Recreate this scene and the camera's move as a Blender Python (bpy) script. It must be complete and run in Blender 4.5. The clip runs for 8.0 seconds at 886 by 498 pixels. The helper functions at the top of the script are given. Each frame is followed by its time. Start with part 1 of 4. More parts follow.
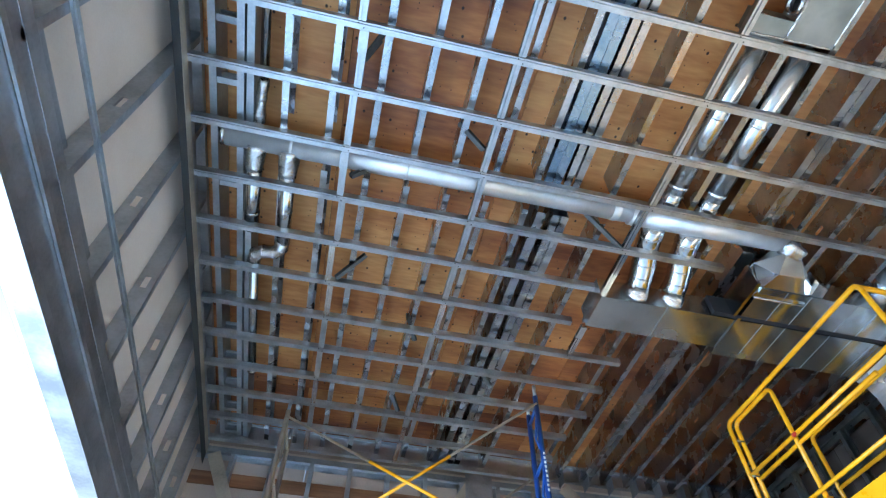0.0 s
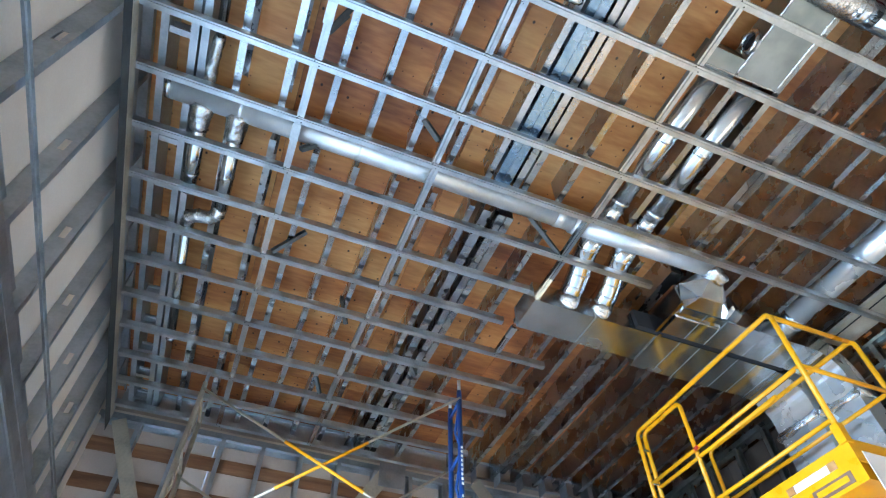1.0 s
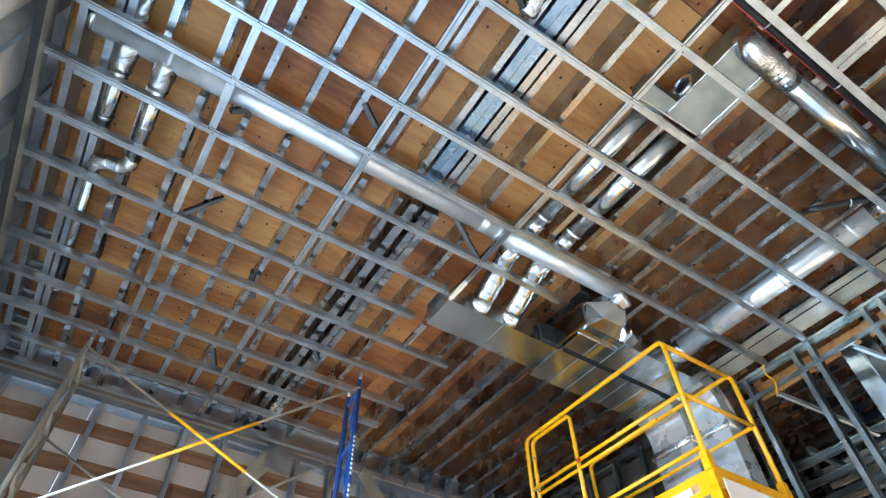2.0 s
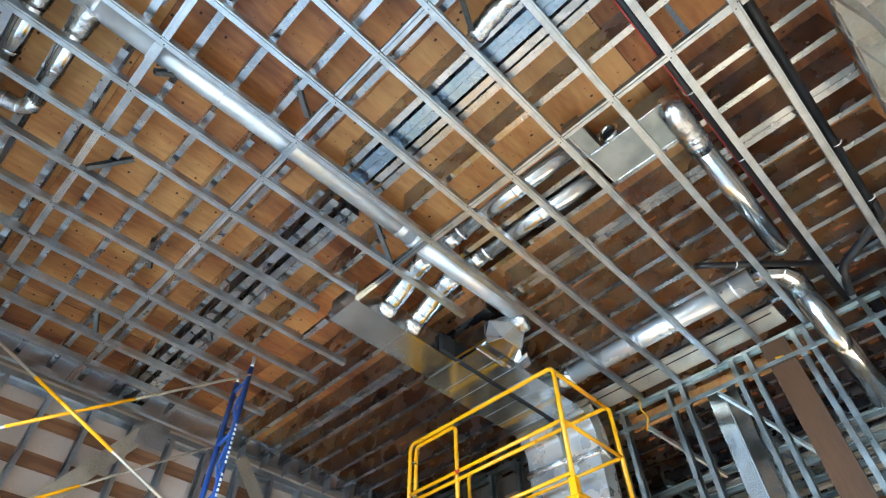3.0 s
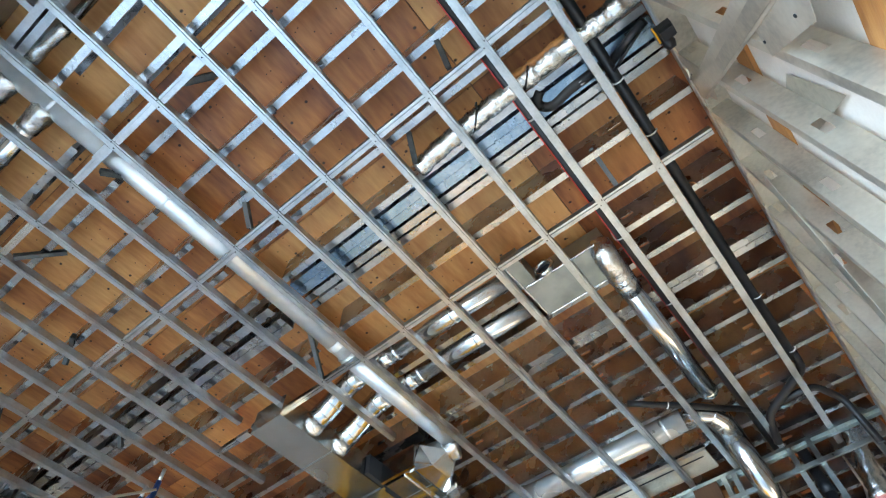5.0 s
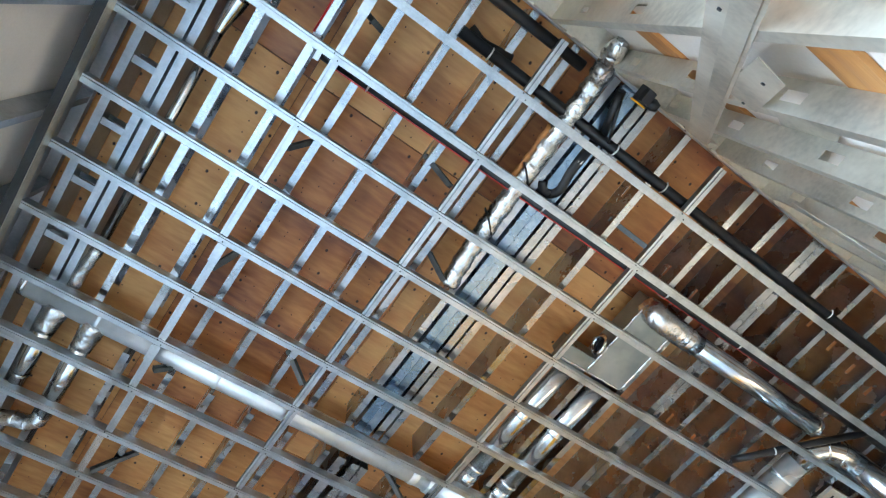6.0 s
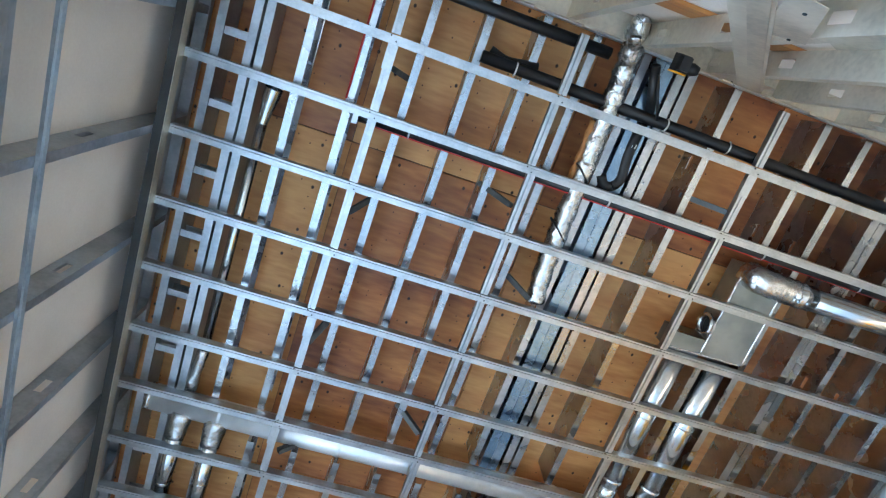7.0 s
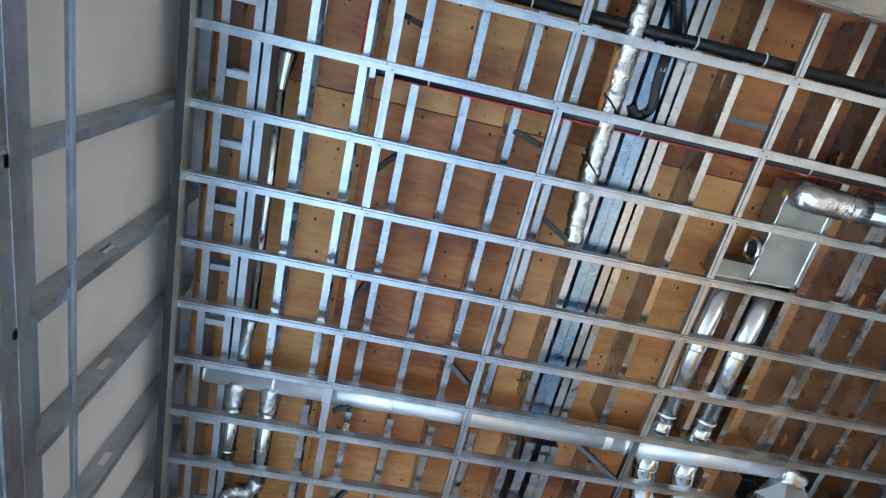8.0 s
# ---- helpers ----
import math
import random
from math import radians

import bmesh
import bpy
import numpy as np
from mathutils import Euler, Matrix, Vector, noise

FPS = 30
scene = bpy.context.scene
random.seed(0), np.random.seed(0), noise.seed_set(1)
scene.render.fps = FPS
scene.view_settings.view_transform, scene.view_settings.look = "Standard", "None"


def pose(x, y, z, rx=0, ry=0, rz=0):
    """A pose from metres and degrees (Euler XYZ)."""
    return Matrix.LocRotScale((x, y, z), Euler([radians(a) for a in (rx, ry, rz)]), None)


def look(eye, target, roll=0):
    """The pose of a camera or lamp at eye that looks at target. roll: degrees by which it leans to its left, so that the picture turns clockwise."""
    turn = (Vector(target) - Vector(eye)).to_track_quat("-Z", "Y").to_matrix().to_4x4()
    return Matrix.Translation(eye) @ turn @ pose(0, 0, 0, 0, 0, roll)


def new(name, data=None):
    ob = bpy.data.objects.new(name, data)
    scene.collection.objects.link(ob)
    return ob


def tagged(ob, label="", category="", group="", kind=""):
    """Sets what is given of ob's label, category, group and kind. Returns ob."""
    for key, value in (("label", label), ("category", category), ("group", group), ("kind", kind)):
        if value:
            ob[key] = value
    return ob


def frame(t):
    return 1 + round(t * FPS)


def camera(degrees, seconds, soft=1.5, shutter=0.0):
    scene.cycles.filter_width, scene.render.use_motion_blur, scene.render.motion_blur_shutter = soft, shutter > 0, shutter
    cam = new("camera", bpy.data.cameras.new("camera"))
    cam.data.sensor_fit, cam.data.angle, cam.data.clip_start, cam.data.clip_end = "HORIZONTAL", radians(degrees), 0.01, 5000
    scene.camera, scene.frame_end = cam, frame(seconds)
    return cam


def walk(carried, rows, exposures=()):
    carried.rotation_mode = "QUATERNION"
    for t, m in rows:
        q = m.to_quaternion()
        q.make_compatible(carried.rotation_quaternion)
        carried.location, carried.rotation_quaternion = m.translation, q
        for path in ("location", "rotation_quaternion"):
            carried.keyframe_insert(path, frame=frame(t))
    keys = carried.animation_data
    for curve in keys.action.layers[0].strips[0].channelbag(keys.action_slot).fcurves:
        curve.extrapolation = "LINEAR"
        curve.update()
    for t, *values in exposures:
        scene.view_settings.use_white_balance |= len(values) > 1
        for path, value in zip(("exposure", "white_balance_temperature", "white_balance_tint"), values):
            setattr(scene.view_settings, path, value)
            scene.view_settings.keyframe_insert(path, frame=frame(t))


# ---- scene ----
cam = camera(74.97, 8.0, 1.2)
PATH = [
    (0.0, (1.2309, 0.4798, 1.5842), (1.6266, 2.3225, 3.9183), 0.709),
    (0.5, (1.2002, 0.4899, 1.5863), (1.7372, 2.3148, 3.9060), 0.324),
    (1.0, (1.1995, 0.5103, 1.5887), (1.9171, 2.2900, 3.8947), -0.181),
    (1.5, (1.2181, 0.5256, 1.5901), (2.1160, 2.2376, 3.8842), -0.654),
    (3.0, (1.1805, 0.4266, 1.6521), (2.6076, 1.8015, 3.9045), -1.116),
    (3.5, (1.1809, 0.3929, 1.6542), (2.7031, 1.6255, 3.9267), -1.027),
    (4.0, (1.1956, 0.3821, 1.6597), (2.7235, 1.4794, 3.9966), -0.773),
    (5.5, (1.2234, 0.1100, 1.7565), (2.2457, 0.9705, 4.4425), -3.894),
    (6.0, (1.1401, 0.0439, 1.7965), (1.9641, 0.8667, 4.5612), -10.357),
    (6.5, (1.1326, 0.0282, 1.7928), (1.7372, 0.8769, 4.6060), -9.871),
    (7.0, (1.1241, 0.0542, 1.7797), (1.5590, 0.9134, 4.6209), -8.076),
    (7.5, (1.1370, 0.0869, 1.7764), (1.4744, 1.0056, 4.6123), -5.818),
    (8.0, (1.1467, 0.1441, 1.7756), (1.4589, 1.2144, 4.5607), -3.748),
]
# stops and white balance
EXPOSE = [(0.0, 2.58, 6500, 10), (1.5, 2.8, 6950, 10), (3.0, 2.83, 7600, 10), (4.0, 2.8, 7700, 10), (5.5, 2.67, 7600, 10), (7.0, 2.52, 6950, 10), (8.0, 2.5, 6700, 10)]
walk(cam, [(t, look(eye, target, roll)) for t, eye, target, roll in PATH], EXPOSE)

# ---- world, sun, light ----
world = bpy.data.worlds.new("sky")
scene.world = world
world.use_nodes = True
wn = world.node_tree.nodes
sky = wn.new("ShaderNodeTexSky")
sky.sky_type, sky.sun_disc = "NISHITA", False
SUN_EL, SUN_AZ = 30.0, 160.0
sky.sun_elevation, sky.sun_rotation = radians(SUN_EL), radians(SUN_AZ)
wn["Background"].inputs[1].default_value = 0.15
world.node_tree.links.new(sky.outputs[0], wn["Background"].inputs[0])
sun = new("sun", bpy.data.lights.new("sun", "SUN"))
sun.data.energy, sun.data.angle, sun.data.color = 3.6, radians(0.5), (1.0, 0.89, 0.64)
sd = Vector((math.sin(radians(SUN_AZ)) * math.cos(radians(SUN_EL)), math.cos(radians(SUN_AZ)) * math.cos(radians(SUN_EL)), math.sin(radians(SUN_EL))))
sun.matrix_world = look(sd * 30, (0, 0, 0))


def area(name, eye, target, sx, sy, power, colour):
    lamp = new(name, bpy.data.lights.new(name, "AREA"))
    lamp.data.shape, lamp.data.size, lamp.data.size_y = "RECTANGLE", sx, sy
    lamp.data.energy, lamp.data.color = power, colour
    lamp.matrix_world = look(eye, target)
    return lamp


# lamp added outside the wide west bay opening to strengthen its sky light
bay_light = area("bay_sky_fill", (-3.0, 2.9, 3.0), (3.0, 2.9, 1.2), 6.8, 4.0, 560.0, (0.34, 0.60, 1.0))

# ---- materials ----


def mat(name, base, rough=0.5, metal=0.0):
    m = bpy.data.materials.new(name)
    m.use_nodes = True
    b = m.node_tree.nodes["Principled BSDF"]
    b.inputs["Base Color"].default_value = (*base, 1)
    b.inputs["Roughness"].default_value = rough
    b.inputs["Metallic"].default_value = metal
    return m


def varied(name, stops, rough=(0.4, 0.6), metal=0.0, scale=8.0, stretch=(1, 1, 1), bump=0.1, fine=90.0, island=0.0, detail=6.0):
    """A surface whose colour wanders between stops at a coarse and a fine scale, with relief."""
    m = mat(name, stops[0][1], rough[0], metal)
    nt = m.node_tree
    N, K = nt.nodes, nt.links
    b = N["Principled BSDF"]
    tc, mp = N.new("ShaderNodeTexCoord"), N.new("ShaderNodeMapping")
    mp.inputs["Scale"].default_value = stretch
    K.new(tc.outputs["Object"], mp.inputs[0])
    oi = N.new("ShaderNodeObjectInfo")
    off = N.new("ShaderNodeVectorMath")
    off.operation = "ADD"
    mul = N.new("ShaderNodeMath")
    mul.operation = "MULTIPLY"
    mul.inputs[1].default_value = 37.0
    K.new(oi.outputs["Random"], mul.inputs[0])
    K.new(mp.outputs[0], off.inputs[0])
    K.new(mul.outputs[0], off.inputs[1])
    n1, n2 = N.new("ShaderNodeTexNoise"), N.new("ShaderNodeTexNoise")
    n1.inputs["Scale"].default_value, n2.inputs["Scale"].default_value = scale, fine
    n1.inputs["Detail"].default_value = detail
    for n in (n1, n2):
        K.new(off.outputs[0], n.inputs["Vector"])
    mix = N.new("ShaderNodeMath")
    mix.operation = "MULTIPLY_ADD"
    mix.inputs[1].default_value = 0.3
    K.new(n2.outputs[0], mix.inputs[0])
    K.new(n1.outputs[0], mix.inputs[2])
    sub = N.new("ShaderNodeMath")
    sub.operation = "SUBTRACT"
    sub.inputs[1].default_value = 0.15
    K.new(mix.outputs[0], sub.inputs[0])
    last = sub
    if island:
        isl = N.new("ShaderNodeMath")
        isl.operation = "MULTIPLY_ADD"
        isl.inputs[1].default_value = island
        K.new(oi.outputs["Random"], isl.inputs[0])
        K.new(sub.outputs[0], isl.inputs[2])
        last = N.new("ShaderNodeMath")
        last.operation = "SUBTRACT"
        last.inputs[1].default_value = island / 2
        K.new(isl.outputs[0], last.inputs[0])
    ramp = N.new("ShaderNodeValToRGB")
    els = ramp.color_ramp.elements
    while len(els) < len(stops):
        els.new(0.5)
    for e, (p, c) in zip(els, stops):
        e.position, e.color = p, (*c, 1)
    K.new(last.outputs[0], ramp.inputs[0])
    K.new(ramp.outputs[0], b.inputs["Base Color"])
    rr = N.new("ShaderNodeMapRange")
    rr.inputs["From Min"].default_value, rr.inputs["From Max"].default_value = 0.3, 0.7
    rr.inputs["To Min"].default_value, rr.inputs["To Max"].default_value = rough
    K.new(n1.outputs[0], rr.inputs[0])
    K.new(rr.outputs[0], b.inputs["Roughness"])
    bp = N.new("ShaderNodeBump")
    bp.inputs["Strength"].default_value, bp.inputs["Distance"].default_value = bump, 0.01
    K.new(mix.outputs[0], bp.inputs["Height"])
    K.new(bp.outputs[0], b.inputs["Normal"])
    return m


GALV = varied("galvanised_steel", [(0.3, (0.38, 0.41, 0.43)), (0.5, (0.50, 0.53, 0.55)), (0.7, (0.60, 0.63, 0.65))], (0.34, 0.48), 1.0, 7.0, (1, 1, 1), 0.05, 60.0, 0.14)
GALV_OLD = varied("dull_steel", [(0.3, (0.34, 0.37, 0.40)), (0.5, (0.46, 0.49, 0.52)), (0.7, (0.56, 0.59, 0.62))], (0.28, 0.48), 0.95, 5.0, (1, 1, 1), 0.04, 50.0, 0.15)
DUCT = varied("duct_sheet_metal", [(0.3, (0.48, 0.51, 0.52)), (0.5, (0.58, 0.60, 0.61)), (0.7, (0.68, 0.70, 0.70))], (0.10, 0.21), 1.0, 4.0, (1, 1, 1), 0.045, 16.0, 0.1)
FOIL = varied("crumpled_foil", [(0.3, (0.54, 0.55, 0.55)), (0.7, (0.78, 0.79, 0.78))], (0.12, 0.26), 1.0, 26.0, (1, 1, 1), 1.0, 90.0)
GALV_BRIGHT = varied("bright_steel", [(0.3, (0.52, 0.55, 0.57)), (0.5, (0.62, 0.65, 0.67)), (0.7, (0.72, 0.74, 0.76))], (0.12, 0.24), 1.0, 7.0, (1, 1, 1), 0.03, 60.0, 0.1)
JOIST = varied("joist_steel", [(0.3, (0.31, 0.33, 0.35)), (0.5, (0.41, 0.43, 0.45)), (0.7, (0.51, 0.53, 0.55))], (0.20, 0.34), 1.0, 5.0, (1, 1, 1), 0.04, 40.0, 0.15)
JOIST_BLUE = varied("blue_tinted_steel", [(0.3, (0.17, 0.27, 0.37)), (0.5, (0.24, 0.35, 0.46)), (0.7, (0.32, 0.43, 0.54))], (0.2, 0.34), 1.0, 5.0, (1, 1, 1), 0.04, 40.0, 0.15)
DARK_STEEL = varied("dark_brace_steel", [(0.3, (0.06, 0.065, 0.065)), (0.7, (0.14, 0.15, 0.15))], (0.45, 0.65), 0.7, 6.0, (1, 1, 1), 0.05, 50.0, 0.1)
GALV_PALE = varied("pale_spangled_steel", [(0.30, (0.46, 0.41, 0.33)), (0.48, (0.64, 0.57, 0.46)), (0.72, (0.76, 0.69, 0.57))], (0.32, 0.52), 0.75, 3.0, (1, 1, 1), 0.05, 45.0, 0.1, 5.0)
LUMBER_DARK = varied("brown_lumber", [(0.3, (0.16, 0.07, 0.035)), (0.55, (0.26, 0.12, 0.06)), (0.75, (0.33, 0.17, 0.09))], (0.5, 0.7), 0.0, 5.0, (0.3, 4, 4), 0.15, 50.0, 0.2)
PLY = varied("plywood", [(0.24, (0.18, 0.046, 0.015)), (0.40, (0.37, 0.120, 0.037)), (0.55, (0.53, 0.205, 0.062)), (0.74, (0.70, 0.345, 0.125))], (0.45, 0.65), 0.0, 2.6, (0.22, 1, 1), 0.12, 30.0, 0.40)
STUD_GREY = varied("greenish_stud_steel", [(0.3, (0.23, 0.26, 0.25)), (0.5, (0.33, 0.36, 0.34)), (0.7, (0.44, 0.47, 0.45))], (0.26, 0.44), 1.0, 5.0, (1, 1, 1), 0.05, 50.0, 0.2)
DUCT_BOX = varied("box_duct_sheet", [(0.3, (0.44, 0.48, 0.48)), (0.5, (0.57, 0.61, 0.61)), (0.7, (0.70, 0.73, 0.72))], (0.13, 0.28), 1.0, 2.2, (1, 1, 1), 0.5, 8.0, 0.1)
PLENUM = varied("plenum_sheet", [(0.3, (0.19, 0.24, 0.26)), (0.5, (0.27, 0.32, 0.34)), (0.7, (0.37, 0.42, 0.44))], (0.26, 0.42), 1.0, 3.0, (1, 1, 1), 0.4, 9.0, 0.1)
# duct sheet made paler for the light on the drops and side pipe
DUCT_LIT = varied("lit_duct_sheet", [(0.3, (0.66, 0.67, 0.66)), (0.5, (0.76, 0.77, 0.75)), (0.7, (0.84, 0.84, 0.82))], (0.20, 0.36), 0.7, 2.5, (1, 1, 1), 0.25, 9.0, 0.1)
DUCT_PALE = varied("pale_duct_sheet", [(0.3, (0.66, 0.68, 0.68)), (0.5, (0.75, 0.77, 0.77)), (0.7, (0.83, 0.84, 0.84))], (0.17, 0.29), 1.0, 3.0, (1, 1, 1), 0.07, 11.0, 0.1)
DUCT_DULL = varied("dull_duct_sheet", [(0.3, (0.64, 0.68, 0.71)), (0.5, (0.73, 0.77, 0.79)), (0.7, (0.82, 0.85, 0.87))], (0.36, 0.50), 0.75, 4.0, (1, 1, 1), 0.06, 22.0, 0.1)


def knots(m, scale, size, colour, spare=0.35):
    """Dark knots and nail heads strewn over a timber material."""
    N, K = m.node_tree.nodes, m.node_tree.links
    b = N["Principled BSDF"]
    old = b.inputs["Base Color"].links[0].from_socket
    tc, mp, vo = N.new("ShaderNodeTexCoord"), N.new("ShaderNodeMapping"), N.new("ShaderNodeTexVoronoi")
    mp.inputs["Scale"].default_value = (1.0, 0.8, 1.0)
    K.new(tc.outputs["Object"], mp.inputs[0])
    K.new(mp.outputs[0], vo.inputs["Vector"])
    vo.voronoi_dimensions = "2D"
    vo.inputs["Scale"].default_value = scale
    mr = N.new("ShaderNodeMapRange")
    mr.inputs["From Min"].default_value, mr.inputs["From Max"].default_value = size, size * 1.9
    mr.inputs["To Min"].default_value, mr.inputs["To Max"].default_value = 1.0, 0.0
    K.new(vo.outputs["Distance"], mr.inputs[0])
    pick, keep = N.new("ShaderNodeMath"), N.new("ShaderNodeMath")
    sep = N.new("ShaderNodeSeparateColor")
    K.new(vo.outputs["Color"], sep.inputs[0])
    pick.operation, keep.operation = "GREATER_THAN", "MULTIPLY"
    pick.inputs[1].default_value = spare
    K.new(sep.outputs[0], pick.inputs[0])
    K.new(pick.outputs[0], keep.inputs[0])
    K.new(mr.outputs[0], keep.inputs[1])
    mx = N.new("ShaderNodeMix")
    mx.data_type = "RGBA"
    K.new(keep.outputs[0], mx.inputs[0])
    K.new(old, mx.inputs[6])
    mx.inputs[7].default_value = (*colour, 1)
    K.new(mx.outputs[2], b.inputs["Base Color"])


knots(PLY, 5.6, 0.034, (0.030, 0.010, 0.004))
knots(PLY, 13.0, 0.036, (0.06, 0.020, 0.008), 0.72)
BOARD = varied("white_board", [(0.3, (0.77, 0.67, 0.58)), (0.7, (0.88, 0.79, 0.70))], (0.75, 0.9), 0.0, 2.0, (1, 1, 1), 0.05, 80.0, 0.05)
# north wall's copy of the board, darkened for the dim light there
BOARD_DIM = varied("pinkish_board", [(0.3, (0.50, 0.40, 0.34)), (0.7, (0.64, 0.53, 0.46))], (0.75, 0.9), 0.0, 2.0, (1, 1, 1), 0.05, 80.0, 0.08)
LUMBER = varied("orange_lumber", [(0.3, (0.34, 0.125, 0.034)), (0.55, (0.48, 0.19, 0.052)), (0.75, (0.57, 0.26, 0.085))], (0.5, 0.7), 0.0, 5.0, (0.3, 4, 4), 0.15, 50.0, 0.2)
BROWN = varied("brown_board", [(0.3, (0.12, 0.055, 0.03)), (0.7, (0.24, 0.12, 0.07))], (0.6, 0.8), 0.0, 4.0, (1, 1, 1), 0.1, 50.0, 0.2)
YELLOW = varied("yellow_paint", [(0.3, (0.84, 0.33, 0.004)), (0.7, (0.92, 0.41, 0.008))], (0.25, 0.40), 0.0, 6.0, (1, 1, 1), 0.03, 60.0)
BLUE = varied("blue_paint", [(0.3, (0.008, 0.055, 0.22)), (0.7, (0.014, 0.085, 0.32))], (0.3, 0.5), 0.0, 9.0, (1, 1, 1), 0.05, 60.0)
BLACK = varied("black_pipe", [(0.3, (0.006, 0.006, 0.007)), (0.7, (0.016, 0.016, 0.018))], (0.38, 0.55), 0.0, 9.0, (1, 1, 1), 0.05, 60.0)
CONCRETE = varied("concrete_floor", [(0.3, (0.46, 0.44, 0.41)), (0.7, (0.63, 0.61, 0.57))], (0.7, 0.9), 0.0, 1.2, (1, 1, 1), 0.1, 30.0)
GRAVEL = varied("pale_ground", [(0.3, (0.30, 0.28, 0.25)), (0.7, (0.44, 0.42, 0.38))], (0.85, 0.95), 0.0, 0.6, (1, 1, 1), 0.2, 20.0)
SCREW = mat("dark_screw", (0.02, 0.02, 0.022), 0.5, 0.6)
RED = mat("red_plastic", (0.55, 0.02, 0.015), 0.4)
WHITE = mat("white_plastic", (0.75, 0.75, 0.73), 0.4)
# board colour carrying the darkness of the unlit rooms to the east
SHADE_BOARD = varied("shade_dark_board", [(0.3, (0.035, 0.025, 0.018)), (0.7, (0.08, 0.055, 0.04))], (0.8, 0.95), 0.0, 3.0, (1, 1, 1), 0.15, 40.0, 0.2)
CARD = varied("brown_cardboard", [(0.3, (0.060, 0.024, 0.009)), (0.7, (0.110, 0.046, 0.018))], (0.75, 0.9), 0.0, 4.0, (1, 1, 0.2), 0.1, 50.0, 0.2)
BLACK_FILL = mat("black_fill", (0.012, 0.012, 0.014), 0.7)
PINK = varied("pink_insulation", [(0.3, (0.62, 0.16, 0.14)), (0.7, (0.80, 0.32, 0.28))], (0.9, 1.0), 0.0, 20.0, (1, 1, 1), 1.0, 60.0)

# ---- mesh helpers ----
V = Vector


class Build:
    """Gathers simple solids into one mesh, in world metres."""

    def __init__(self):
        self.v, self.f, self.s = [], [], []

    def box(self, a, b):
        (x0, y0, z0), (x1, y1, z1) = a, b
        n = len(self.v)
        self.v += [V((x, y, z)) for z in (z0, z1) for y in (y0, y1) for x in (x0, x1)]
        q = [(0, 2, 3, 1), (4, 5, 7, 6), (0, 1, 5, 4), (2, 6, 7, 3), (0, 4, 6, 2), (1, 3, 7, 5)]
        self.f += [tuple(n + i for i in k) for k in q]
        self.s += [False] * 6
        return self

    def extrude(self, prof, p0, p1, u, w):
        p0, p1, u, w = V(p0), V(p1), V(u), V(w)
        n, k = len(self.v), len(prof)
        for p in (p0, p1):
            self.v += [p + u * a + w * b for a, b in prof]
        d = p1 - p0
        flip = u.cross(w).dot(d) < 0
        for i in range(k):
            j = (i + 1) % k
            q = (n + i, n + j, n + k + j, n + k + i)
            self.f.append(q[::-1] if flip else q)
        c0, c1 = tuple(n + i for i in range(k))[::-1], tuple(n + k + i for i in range(k))
        self.f += [c0[::-1], c1[::-1]] if flip else [c0, c1]
        self.s += [False] * (k + 2)
        return self

    def tube(self, pts, r, n=16, caps=True, hollow=0.0):
        pts = [V(p) for p in pts]
        rs = r if isinstance(r, (list, tuple)) else [r] * len(pts)
        t = (pts[1] - pts[0]).normalized()
        a = t.orthogonal().normalized()
        base = len(self.v)
        for i, p in enumerate(pts):
            q = pts[min(i + 1, len(pts) - 1)] - pts[max(i - 1, 0)]
            q.normalize()
            a = (a - q * a.dot(q)).normalized()
            b = q.cross(a)
            self.v += [p + (a * math.cos(2 * math.pi * k / n) + b * math.sin(2 * math.pi * k / n)) * rs[i] for k in range(n)]
        for i in range(len(pts) - 1):
            for k in range(n):
                m = (k + 1) % n
                self.f.append((base + i * n + k, base + i * n + m, base + (i + 1) * n + m, base + (i + 1) * n + k))
                self.s.append(True)
        if caps:
            self.f.append(tuple(base + k for k in range(n))[::-1])
            self.f.append(tuple(base + (len(pts) - 1) * n + k for k in range(n)))
            self.s += [False, False]
        return self

    def poly(self, outline, axis, lo, hi):
        """A flat plate: an outline in the two other axes, between lo and hi on axis."""
        i = "xyz".index(axis)
        a, b = [k for k in range(3) if k != i]

        def e(k):
            return V([1.0 if q == k else 0.0 for q in range(3)])

        return self.extrude(outline, e(i) * lo, e(i) * hi, e(a), e(b))

    def mesh(self, name):
        m = bpy.data.meshes.new(name)
        m.from_pydata([tuple(p) for p in self.v], [], self.f)
        m.polygons.foreach_set("use_smooth", self.s)
        m.update()
        return m


def cee(web, fl, lip=0.012, t=0.002):
    """C section: open at u = 0, web at u = fl, height web along w."""
    return [(0, lip), (0, 0), (fl, 0), (fl, web), (0, web), (0, web - lip), (t, web - lip), (t, web - t), (fl - t, web - t), (fl - t, t), (t, t), (t, lip)]


def track(web, fl, t=0.002):
    """U section, open at w = fl; web along u."""
    return [(0, 0), (web, 0), (web, fl), (web - t, fl), (web - t, t), (t, t), (t, fl), (0, fl)]


def arc(c, r, a0, a1, n, ex, ey):
    c, ex, ey = V(c), V(ex), V(ey)
    return [c + ex * (r * math.cos(radians(a0 + (a1 - a0) * i / n))) + ey * (r * math.sin(radians(a0 + (a1 - a0) * i / n))) for i in range(n + 1)]


def bend(pts, r, n=6):
    """A polyline with its corners rounded."""
    pts = [V(p) for p in pts]
    out = [pts[0]]
    for a, b, c in zip(pts, pts[1:], pts[2:]):
        p, q = b + (a - b).normalized() * r, b + (c - b).normalized() * r
        for i in range(n + 1):
            k = i / n
            out.append(p * (1 - k) ** 2 + b * 2 * k * (1 - k) + q * k * k)
    return out + [pts[-1]]


